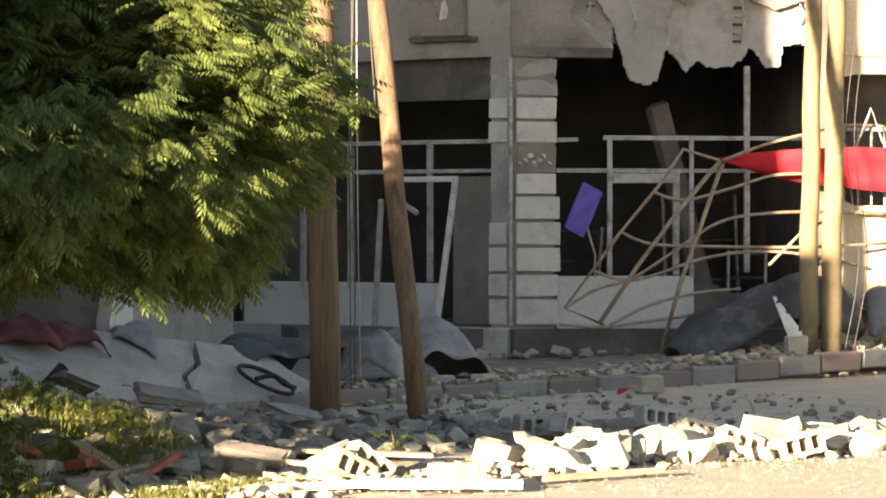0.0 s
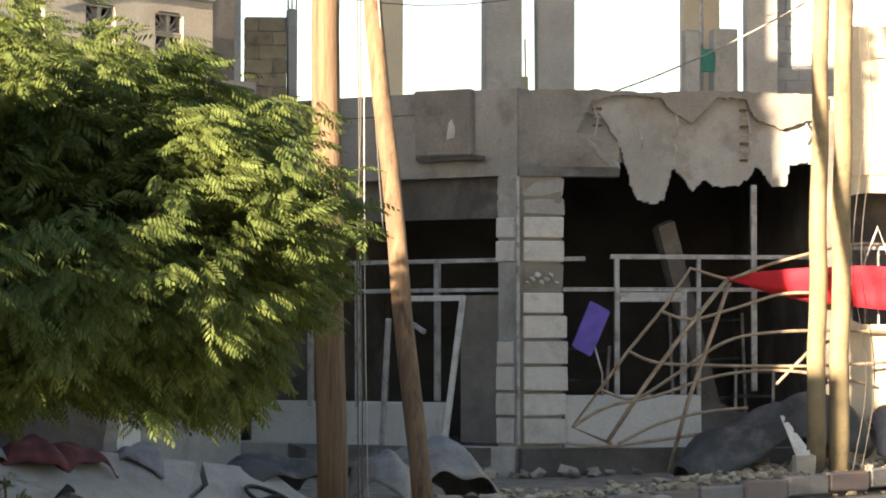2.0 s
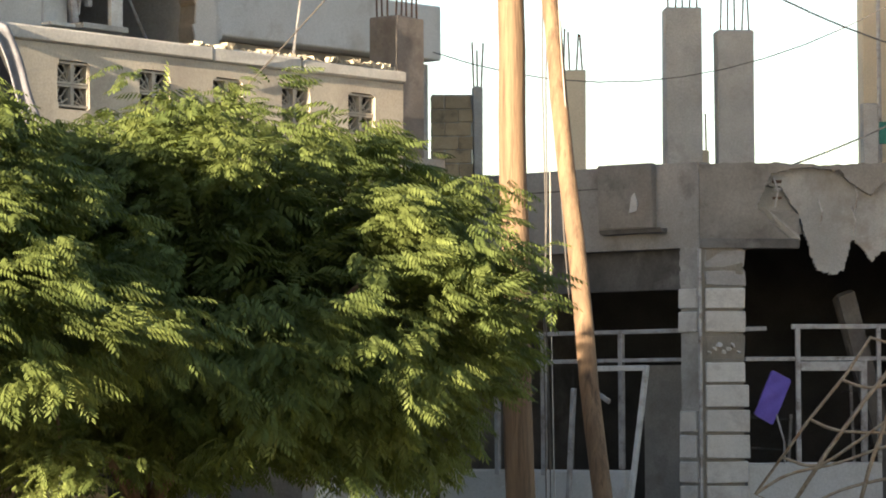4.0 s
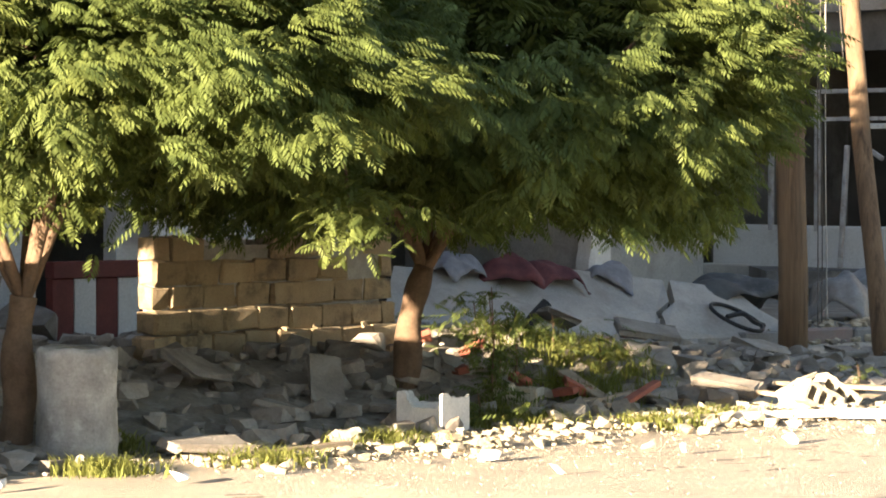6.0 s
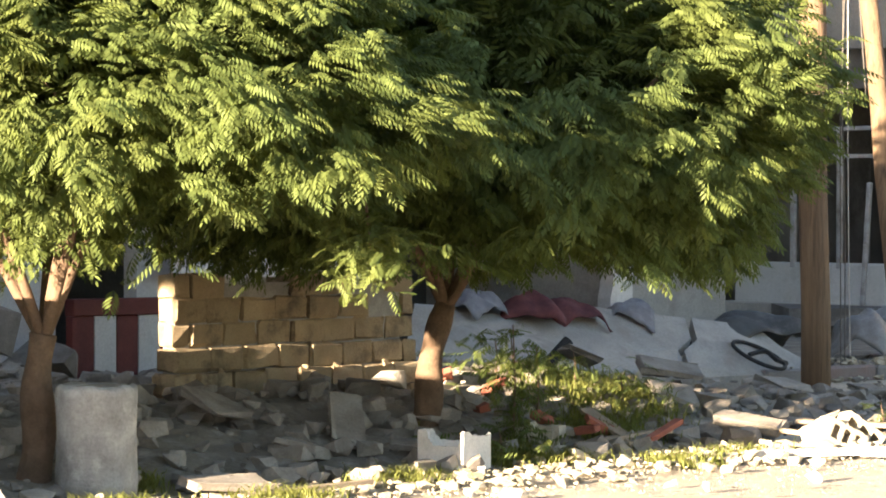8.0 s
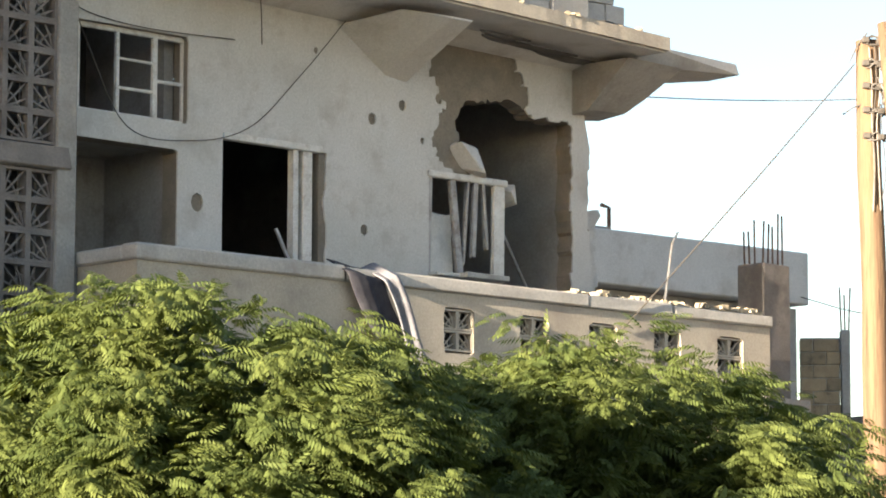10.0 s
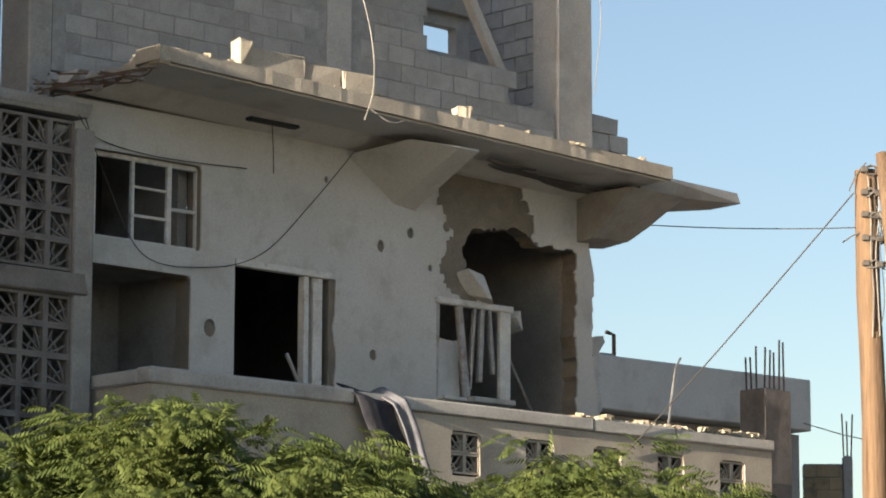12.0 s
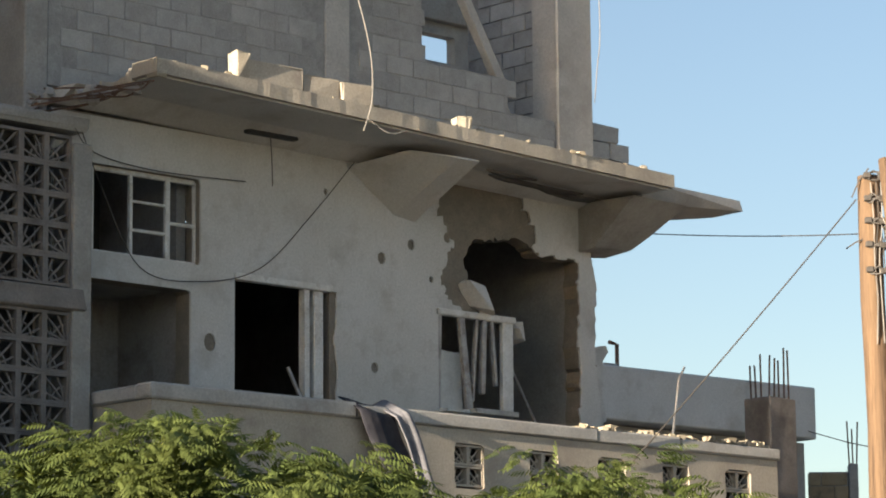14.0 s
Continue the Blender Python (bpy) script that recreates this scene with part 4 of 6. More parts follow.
bmesh.ops.create_uvsphere(dome, u_segments=28, v_segments=14, radius=0.85, matrix=T((13.4, 62, 6.15)) @ Matrix.Diagonal((1, 1, 0.85, 1)))
tank = tagged(part("dome", dome, material("pale_green_dome", (0.45, 0.50, 0.34), 0.7), None, "", True), "pale green dome behind the shop roof", "dome")
part("drum", one_tube([(13.4, 62, 0), (13.4, 62, 6.15)], 0.86, 20), M_CREAM, tank)

# concrete building behind the house
rear = thing("rear_building", pose(1.05, 44.0, 0, 0, 0, 42), "grey flat-roofed concrete building behind the house", "building")
part("roof_band", one_box((-3, -0.35, 7.14), (3.72, 6, 7.93), None, 0.02), M_PLASTER, rear)
part("wall", one_box((-3, 0, 0), (3.8, 5.8, 7.12)), M_CONCRETE, rear)
part("tube_lamp", one_box((2.3, -0.42, 7.36), (2.75, -0.36, 7.42), None, 0.01), M_PAPER, rear, "white lamp tube")
part("vent_pipe", one_tube([(0.4, 0.5, 7.85), (0.4, 0.5, 8.4), (0.25, 0.5, 8.43)], 0.035, 6), M_REBAR, rear)
part("roof_box", one_box((0.05, 0.4, 7.86), (0.32, 0.9, 8.1), None, 0.01), M_CONCRETE, rear)
for i in range(4):
    part("starter_bar", one_tube([(0.8 + 0.08 * i, 0.6, 7.8), (0.8 + 0.08 * i, 0.6, 8.05)], 0.01, 4), M_REBAR, rear)

# ---- poles and wires ----


def round_pole(name, foot, top, r0, r1, mat, label, group=""):
    foot, top = Vector(foot), Vector(top)
    t = thing(name, Matrix.Translation(foot), label, "utility pole", group)
    d = top - foot
    pts = [d * (k / 12) + Vector((0.012 * math.sin(k * 1.7), 0.01 * math.cos(k * 2.1), 0)) for k in range(13)]
    pts[0] -= d.normalized() * 0.2
    part("shaft", one_tube(pts, r0, 16, r1), mat, t, "", True)
    return t


tall = round_pole("utility_pole", (4.02, 36.0, 0.04), (3.90, 36.0, 9.16), 0.171, 0.141, M_WOOD, "tall weathered brown wooden utility pole hung with cables")
slim = round_pole("utility_pole", (4.70, 33.5, 0.02), (4.08, 35.78, 9.32), 0.11, 0.085, M_WOOD, "slim wooden pole leaning against the taller pole")
for x, r in ((11.39, 0.122), (11.71, 0.131)):
    round_pole("utility_pole", (x, 43.4, 0.25), (x + 0.116, 43.4, 6.85 if x < 11.5 else 6.8), r + 0.01, r - 0.015, M_POLE2, "pale straight twin utility pole on the pavement", "twin poles")
# clamps and cable tangles at the pole head
rnd = random.Random(5)
for z in (9.1, 8.82, 8.55, 8.26, 7.95):
    bm = bmesh.new()
    for k in range(5):
        a = rnd.uniform(0, 6.28)
        pts = [Vector((0.16 * math.cos(a + j * 0.7) + rnd.uniform(-0.03, 0.03), -0.05 + 0.16 * math.sin(a + j * 0.7), z + rnd.uniform(-0.06, 0.06))) for j in range(7)]
        tube(bm, curve_pts(pts, 3), 0.011, 4)
    box(bm, (-0.19, -0.2, z - 0.03), (-0.1, -0.1, z + 0.04), None, 0.01)
    box(bm, (-0.02, -0.21, z - 0.05), (0.06, -0.13, z + 0.02), None, 0.01)
    part("clamp", bm, M_CABLE, tall, "tangled clamp and wire ends")
for k in range(5):
    pts = [Vector((-0.1 + 0.05 * k + rnd.uniform(-0.04, 0.04), -0.17, 9.1 - 0.5 * j + rnd.uniform(-0.1, 0.1))) for j in range(5)]
    part("loose_wire", one_tube(curve_pts(pts, 4), 0.008, 4), M_CABLE if k % 2 else M_CABLE_L, tall)
part("wire_stub", one_tube([(-0.14, -0.1, 8.36), (-0.3, -0.1, 8.3), (-0.42, -0.1, 8.22)], 0.011, 4), M_CABLE, tall)
part("wire_stub", one_tube([(-0.12, -0.1, 9.2), (-0.24, -0.1, 9.05), (-0.33, -0.1, 8.85)], 0.011, 4), M_CABLE, tall)
# cables hanging along the two poles
for k, (x0, x1, y, z1) in enumerate(((4.24, 4.30, 35.6, 0.3), (4.30, 4.36, 35.5, 0.35), (4.34, 4.24, 35.6, 0.25), (4.20, 4.56, 34.6, 2.9), (4.18, 4.50, 35.3, 3.2))):
    pts = [Vector((x0 + (x1 - x0) * j / 6 + rnd.uniform(-0.02, 0.02), y + 0.3 * (1 - j / 6), 8.6 + (z1 - 8.6) * j / 6)) for j in range(7)]
    pts[0] = Vector((4.02, 35.9, 8.7))
    tagged(part("hanging_cable", one_tube(curve_pts(pts, 4), 0.008, 5), M_CABLE_L if k % 2 else M_CABLE), "loose thin cable hanging down beside the poles", "cable", "hanging cables")


def cable(a, b, sag, r=0.012, mat=None, label="thin overhead cable strung to the pole"):
    tagged(part("overhead_cable", one_tube(sagging(a, b, sag), r, 5), mat or M_CABLE), label, "cable", "overhead cables")


cable(tuple(HOUSE @ Vector((6.57, -1.22, 5.45))), (3.74, 35.9, 8.86), 0.03, 0.009, M_CABLE)
cable(tuple(HOUSE @ Vector((7.3, 0.2, 8.40))), (3.76, 35.95, 8.45), 0.05, 0.007)
cable((3.3, 46.2, 7.5), (11.6, 45.0, 8.6), 1.2, 0.008)
cable((4.0, 36.0, 8.7), (11.45, 43.4, 6.75), 0.5, 0.012)
cable((9.2, 47.0, 5.65), (11.45, 43.4, 6.75), 0.1, 0.014, M_CABLE_L)
for x in (12.05, 11.93):
    tagged(part("hanging_cable", one_tube(curve_pts([(x, 43.2, 6.75), (x + 0.1, 43.2, 5), (x - 0.05, 43.25, 3.2), (x + 0.12, 43.2, 1.6), (x - 0.05, 43.3, 0.3)], 6), 0.007, 5), M_CABLE), "loose cable hanging beside the twin poles", "cable", "hanging cables")
# cables on the house front
for pts in ([(-0.5, -0.4, 8.42), (0.0, -0.05, 8.30), (0.8, -0.03, 8.22), (2.0, -0.03, 8.26)],
            [(-0.4, -0.38, 8.4), (0.1, -0.04, 7.95), (0.6, -0.04, 7.18), (1.4, -0.04, 7.12), (2.2, -0.04, 7.35), (2.9, -0.05, 8.0), (3.3, -0.3, 8.6)],
            [(2.62, -1.22, 8.7), (2.72, -1.25, 9.1), (2.78, -1.1, 9.8), (2.76, -0.6, 11.2), (2.7, -0.4, 12.0)],
            [(2.7, -1.2, 8.85), (2.95, -1.25, 8.72), (3.2, -1.25, 8.78)],
            [(7.38, -0.05, 12.0), (7.42, -0.05, 10.8), (7.36, -0.05, 10.3), (7.34, -0.02, 9.9)],
            [(1.95, -0.5, 8.66), (1.97, -0.5, 8.4), (2.02, -0.45, 8.15)]):
    tagged(part("wall_cable", one_tube([HOUSE @ p for p in curve_pts(pts, 7)], 0.006, 5), M_CABLE_L if pts[0][0] > 2.5 else M_CABLE), "loose cable trailing over the house front", "cable", "house cables")
# twisted bars at the broken end of the canopy
for k in range(12):
    a = rnd.uniform(-1.2, -0.5)
    pts = [(-0.1, -1.15 + 0.1 * k * 0.8, 8.84), (a * 0.4, -1.1 + 0.08 * k, 8.78 + rnd.uniform(-0.08, 0.06)), (a, -0.9 + 0.09 * k, 8.66 + rnd.uniform(-0.1, 0.14))]
    part("bent_bar", one_tube(curve_pts(pts, 4), 0.012, 4), M_REBAR, house)
for k in range(9):
    part("rubble_lump", chunk_mesh(200 + k), M_CONCRETE, house).matrix_local = pose(-0.15 - 0.13 * k, -0.6 + rnd.uniform(-0.3, 0.4), 8.80 - 0.02 * k, k * 40, k * 25, 0) @ Matrix.Scale(rnd.uniform(0.09, 0.17), 4)

# ---- trees ----


def frond(pairs=6):
    """One feathered leaf along x, a unit long: leaflets in pairs, drooping to the tip."""
    verts, faces = [], []

    def spine(t):
        return np.array([t, 0.0, 0.10 * t - 0.42 * t * t])

    for k in range(pairs + 1):
        t = 0.14 + 0.82 * k / pairs
        o = spine(t)
        ln = 0.25 * math.sin(math.pi * (0.25 + 0.58 * k / pairs)) + 0.06
        for sd in ((1, -1) if k < pairs else (0,)):
            a = radians(60 - 24 * k / pairs) * sd
            d = np.array([math.cos(a), math.sin(a), -0.75])
            w = np.array([-math.sin(a), math.cos(a), 0.0]) * 0.046
            n = len(verts)
            verts += [o, o + d * ln * 0.45 + w + [0, 0, 0.012], o + d * ln, o + d * ln * 0.45 - w + [0, 0, 0.012]]
            faces.append((n, n + 1, n + 2, n + 3))
    return np.array(verts), np.array(faces)


FR_V, FR_F = frond()


def fronds_mesh(name, places, outs, sizes, rng, tilt=0.4, spread=0.5):
    """Leaves at places, each pointing along its outward direction."""
    n = len(places)
    outs = outs + rng.normal(0, spread, outs.shape) * np.array([1, 1, tilt])
    x = outs / np.linalg.norm(outs, axis=1, keepdims=True)
    up = np.tile(np.array([0, 0, 1.0]), (n, 1)) + rng.normal(0, 0.28, (n, 3))
    y = np.cross(up, x)
    y /= np.maximum(np.linalg.norm(y, axis=1, keepdims=True), 1e-6)
    z = np.cross(x, y)
    v = FR_V[None, :, :] * sizes[:, None, None]
    co = places[:, None, :] + v[..., 0:1] * x[:, None, :] + v[..., 1:2] * y[:, None, :] + v[..., 2:3] * z[:, None, :]
    f = FR_F[None] + (np.arange(n) * len(FR_V))[:, None, None]
    co, f = co.reshape(-1, 3), f.reshape(-1, 4)
    me = bpy.data.meshes.new(name)
    me.vertices.add(len(co))
    me.vertices.foreach_set("co", co.ravel())
    me.loops.add(f.size)
    me.loops.foreach_set("vertex_index", f.ravel())
    me.polygons.add(len(f))
    me.polygons.foreach_set("loop_start", np.arange(len(f)) * 4)
    me.update(calc_edges=True)
    me.validate()
    return me


def tree(seed, foot, centre, rx, ry, z_mid, z_top, z_low, label, sprays=1710, lean=(0, 0), fork=1.15, shoulder=0.66):
    rng = np.random.default_rng(seed)
    t = thing("tree", Matrix.Translation(foot), label, "tree", "street trees")
    c = np.array(centre) - np.array(foot)
    # clumps over a flat dome, sprays round each clump, leaves round each spray
    clumps = 280
    az = rng.uniform(0, 2 * np.pi, clumps)
    h = rng.uniform(-0.62, 1, clumps)
    el = np.where(h > 0, np.arcsin(np.clip(h, 0, 1)), h / 0.62)
    rag_r = 1 + 0.08 * np.sin(3 * az + seed) + 0.06 * np.sin(7 * az + 6 * el + seed)
    depth = np.where(np.arange(clumps) % 5 == 0, rng.uniform(0.45, 0.75, clumps), 1 - 0.22 * rng.uniform(0, 1, clumps) ** 2)
    ce = np.cos(np.clip(el, 0, None)) ** shoulder * (1 - 0.24 * np.clip(-el, 0, 1))
    px = c[0] + rx * ce * np.cos(az) * rag_r * depth
    py = c[1] + ry * ce * np.sin(az) * rag_r * depth
    pz = z_mid + np.where(el >= 0, (z_top - z_mid) * np.sin(np.clip(el, 0, None)) * rag_r * depth, -(z_mid - z_low) * np.clip(-el, 0, 1))
    p = np.stack([px, py, pz], 1)
    out = np.stack([np.cos(az), np.sin(az), np.where(el > 0, 0.06 * np.sin(el), -0.4)], 1)
    per_clump = sprays // clumps
    p = np.repeat(p, per_clump, 0) + rng.normal(0, 0.25, (clumps * per_clump, 3)) * np.array([1, 1, 0.5])
    out = np.repeat(out, per_clump, 0) + rng.normal(0, 0.5, (clumps * per_clump, 3)) * np.array([1, 1, 0.3])
    per = 13
    n = len(p) * per
    base = np.repeat(p, per, 0) + rng.normal(0, 0.07, (n, 3)) * np.array([1, 1, 0.6])
    od = np.repeat(out, per, 0)
    sizes = rng.uniform(0.15, 0.27, n)
    # the inside of the crown: broad leaves added to block light and deepen its shade
    k = 3600
    ia, ir, ih = rng.uniform(0, 2 * np.pi, k), rng.uniform(0, 1, k) ** 0.5 * 0.80, rng.uniform(-0.75, 1, k)
    room = np.where(ih > 0, np.sqrt(np.clip(1 - (ih * 0.9) ** 2, 0, 1)), 1 + 0.2 * ih)
    iz = z_mid + np.where(ih > 0, ih * 0.80 * (z_top - z_mid), ih * (z_mid - z_low))
    inner = np.stack([c[0] + rx * ir * room * np.cos(ia), c[1] + ry * ir * room * np.sin(ia), iz], 1)
    base = np.concatenate([base, inner])
    od = np.concatenate([od, rng.normal(0, 1, (k, 3)) * np.array([1, 1, 0.8])])
    sizes = np.concatenate([sizes, rng.uniform(0.28, 0.42, k)])
    part("crown", fronds_mesh("crown", base, od, sizes, rng, 0.25, 0.6), M_LEAF, t, "dense crown of feathery green leaves")
    # trunk and limbs
    lx, ly = lean
    trunk = curve_pts([(0, 0, -0.1), (0.03 + lx * 0.2, 0, 0.35), (lx * 0.5, ly * 0.4, 0.8), (lx, ly, fork)], 5)
    tr = one_tube(trunk, 0.135, 12, 0.09)
    for v in tr.verts:
        v.co += Vector((math.sin(v.co.z * 9 + v.co.x * 20), math.cos(v.co.z * 7 + v.co.y * 20), 0)) * 0.012
    trunk_ob = part("trunk", tr, M_BARK, t, "rough brown trunk", True)
    for k in range(8):
        a = 2 * math.pi * k / 8 + rng.uniform(-0.3, 0.3)
        reach = rng.uniform(0.5, 0.85)
        e = Vector((c[0] + rx * reach * math.cos(a), c[1] + ry * reach * math.sin(a), z_mid + rng.uniform(-0.1, 0.9)))
        s = Vector((lx, ly, fork - 0.05))
        m = s.lerp(e, 0.30) + Vector((rng.uniform(-0.2, 0.2), rng.uniform(-0.1, 0.1), rng.uniform(0.25, 0.55)))
        pts = curve_pts([s, m, e], 6)
        part("limb", one_tube(pts, 0.044, 8, 0.014), M_BARK, t, "", True)
        for j in range(3):
            q = pts[5 + 2 * j]
            w = q + Vector((rng.uniform(-0.6, 0.6), rng.uniform(-0.6, 0.6), rng.uniform(0.1, 0.6)))
            part("twig", one_tube([q, q.lerp(w, 0.5) + Vector((0, 0, 0.08)), w], 0.022, 5, 0.008), M_BARK, t)
    return t


tree(11, (-0.35, 26.0, 0.02), (0.08, 26.0, 0), 2.75, 2.3, 2.55, 4.45, 1.72, "broad green street tree with dark trunk by the rubble", 2520, (0.22, 0.0), 1.2)
left_tree = tree(23, (-2.98, 22.0, 0.0), (-2.98, 22.7, 0), 2.9, 2.2, 2.65, 4.47, 2.2, "broad green street tree with forked reddish trunk by the road", 2520, (0.08, 0.0), 1.12, 1.1)

# a low bough hanging into the light
rng = np.random.default_rng(8)
bough = np.array([2.33, 0.6, 1.74]) + rng.normal(0, 1, (300, 3)) * np.array([0.17, 0.2, 0.13])
part("low_bough", fronds_mesh("low_bough", bough, rng.normal(0, 1, (300, 3)) * np.array([1, 1, 0.3]), rng.uniform(0.12, 0.2, 300), rng, 0.4, 0.4), M_LEAF, left_tree, "sunlit low bough of bright green leaves")
under = np.array([0.1, 0.15, 1.95]) + rng.normal(0, 1, (620, 3)) * np.array([0.42, 0.4, 0.17])
part("inner_leaves", fronds_mesh("inner_leaves", under, rng.normal(0, 1, (620, 3)) * np.array([1, 1, 0.5]), rng.uniform(0.16, 0.28, 620), rng, 0.4, 0.4), M_LEAF, left_tree, "shaded leaves hanging round the fork")
part("twig", one_tube(curve_pts([(2.1, 0.5, 2.5), (2.28, 0.58, 2.1), (2.33, 0.6, 1.7)], 5), 0.02, 6, 0.008), M_BARK, left_tree, "", True)

# ---- plain walls out of view, added to cast shade on the place ----


def shade_wall(name, lo, hi, m):
    tagged(part(name, one_box(lo, hi, m), M_CONCRETE_L), "plain unseen wall added to cast shade over the street", "wall", kind="structure")


shade_wall("wall_west", (-6.8, -7.72, 0), (-6.5, -4.0, 1.7), HOUSE)
shade_wall("wall_north_west", (-20, -1.08, 0), (-9, 4.8, 14.5), HOUSE)
shade_wall("wall_north_west", (-20, -2.0, 0), (-9, -1.09, 10.5), HOUSE)
shade_wall("wall_north_west", (-20, -4.0, 0), (-9, -2.01, 6.4), HOUSE)
shade_wall("wall_south_west", (0, -3, 0), (25, 0, 6.2), pose(-15.3, -1.0, 0, 0, 0, -41.3))


# ---- wrecked awning before the shop ----
AWNING_TUBES = {
    "brace1": [(10.66, 45.40, 2.93), (10.13, 45.40, 3.09), (9.77, 45.40, 2.57), (9.20, 45.40, 1.89), (8.43, 45.40, 0.86), (9.00, 45.40, 0.62)],
    "long": [(10.66, 45.40, 2.93), (10.05, 45.40, 2.21), (9.48, 45.40, 1.46), (8.93, 45.40, 0.65)],
    "leg": [(10.69, 45.40, 2.89), (10.38, 45.40, 2.01), (10.09, 45.40, 1.22), (9.77, 45.40, 0.10)],
    "hoopA": [(10.69, 45.40, 2.93), (11.28, 45.40, 3.15), (11.89, 45.40, 3.31), (12.68, 46.00, 3.46), (13.31, 46.20, 3.45)],
    "hoopB": [(9.69, 45.40, 2.49), (10.13, 45.40, 2.37), (10.78, 45.40, 2.53), (11.40, 45.40, 2.72), (11.89, 45.40, 2.75)],
    "hoopC": [(8.84, 45.40, 1.38), (9.32, 45.40, 1.26), (9.89, 45.40, 1.58), (10.62, 45.40, 2.05), (11.36, 45.40, 2.19), (12.51, 45.70, 2.21), (13.19, 45.80, 2.18)],
    "hoopD": [(9.24, 45.40, 1.92), (9.65, 45.40, 1.76), (10.46, 45.40, 1.72), (11.89, 45.40, 1.71), (13.16, 45.70, 1.76)],
    "hoopE": [(8.43, 45.40, 0.86), (8.92, 45.40, 1.14), (9.65, 45.40, 1.30), (10.38, 45.40, 1.54), (11.11, 45.40, 1.65), (11.85, 45.40, 1.61), (12.76, 45.70, 1.45)],
    "hoopF": [(9.08, 45.40, 0.62), (9.65, 45.40, 0.90), (10.30, 45.40, 1.06), (10.95, 45.40, 1.12)],
    "low": [(8.35, 45.40, 0.63), (8.92, 45.40, 0.59), (9.48, 45.40, 0.65), (10.46, 45.40, 0.78)],
    "post": [(11.36, 45.40, 1.45), (11.69, 45.40, 1.77), (11.89, 45.40, 1.97)],
    "hook": [(12.43, 45.40, 0.85), (12.84, 45.40, 0.81), (13.01, 45.40, 0.65), (12.99, 45.40, 0.29)],
}
awning = thing("awning_wreck", pose(0, 0, 0), "collapsed awning frame of bent steel tubes with red canvas", "awning")
for key, pts in AWNING_TUBES.items():
    part("tube", one_tube(pts if key in ("brace1", "long", "leg", "post") else curve_pts(pts, 5), 0.032 if key in ("long", "leg") else 0.024, 7), M_STEEL, awning, "", True)
canvas = bpy.data.meshes.new("canvas")
co, fc = [], []
for i in range(15):
    t = i / 14
    x = 10.66 + 3.4 * t
    top = 2.96 + 0.17 * min(1, t * 3) - 0.03 * t
    low = 2.92 - 0.32 * min(1, t * 2.6) - 0.24 * max(0, t - 0.35)
    for k in range(5):
        co.append((x, 45.42 + 0.06 * math.sin(9 * t + k) + 0.05 * k, top + (low - top) * k / 4 + 0.015 * math.sin(13 * t + 2 * k)))
for i in range(14):
    for k in range(4):
        fc.append((i * 5 + k, i * 5 + k + 1, (i + 1) * 5 + k + 1, (i + 1) * 5 + k))
canvas.from_pydata(co, [], fc)
cv = part("canvas", canvas, M_RED, awning, "torn strip of bright red canvas", True)
sol = cv.modifiers.new("thickness", "SOLIDIFY")
sol.thickness = 0.012


def crumpled(name, m, rx, ry, rz, seed, mat, label, category, n=22):
    """A dented shell of sheet, open below."""
    rng = np.random.default_rng(seed)
    ph = rng.uniform(0, 6.28, 6)
    U, V = np.meshgrid(np.linspace(-1, 1, n), np.linspace(-1, 1, n), indexing="ij")
    r = np.clip(1 - (np.abs(U) ** 2.6 + np.abs(V) ** 2.6) * 0.62, 0, 1)
    Zz = rz * (r ** 0.7 + 0.16 * np.sin(3.1 * U + ph[0]) * np.sin(2.3 * V + ph[1]) + 0.07 * np.sin(7 * U + 4 * V + ph[2]) + 0.05 * np.abs(np.sin(6 * V + ph[3])))
    co = np.stack([rx * U + 0.05 * rx * np.sin(4 * V + ph[4]), ry * V, np.maximum(Zz, 0.0)], -1).reshape(-1, 3)
    i = np.arange(n * n).reshape(n, n)
    f = np.stack([i[:-1, :-1], i[1:, :-1], i[1:, 1:], i[:-1, 1:]], -1).reshape(-1, 4)
    me = bpy.data.meshes.new(name)
    me.from_pydata(co.tolist(), [], f.tolist())
    me.transform(m)
    o = part(name, me, mat, None, "", True)
    s = o.modifiers.new("thickness", "SOLIDIFY")
    s.thickness = 0.015
    return tagged(o, label, category)


crumpled("crushed_car_roof", pose(11.15, 44.7, 0.1, 0, -17, 8), 1.35, 0.5, 0.98, 14, M_DARKSHEET, "scorched dark sheet-metal shell of a crushed vehicle", "wreck")
crumpled("crushed_panel", pose(13.6, 45.5, 0.3, 0, 6, 0), 0.9, 0.4, 0.9, 8, M_SHEET, "dented grey metal shell by the pavement", "wreck")
crumpled("curled_sheet", pose(5.75, 40.2, 0.12, 0, 14, 30), 0.75, 0.55, 0.62, 5, M_SHEET, "curled grey sheet metal lying in the rubble", "sheet metal")
crumpled("curled_sheet", pose(5.05, 39.6, 0.12, 10, -10, -20), 0.42, 0.4, 0.55, 7, M_SHEET, "buckled grey sheet metal beside the leaning pole", "sheet metal")
crumpled("tarpaulin", pose(3.5, 37.6, 0.35, 0, 0, 40), 0.8, 0.4, 0.4, 12, M_DARKSHEET, "dark tarpaulin bunched behind the fallen slab", "tarpaulin")

# fallen concrete slab, cracked across
slab = thing("fallen_slab", pose(0, 0, 0), "fallen grey roof slab cracked in two on the rubble", "slab")


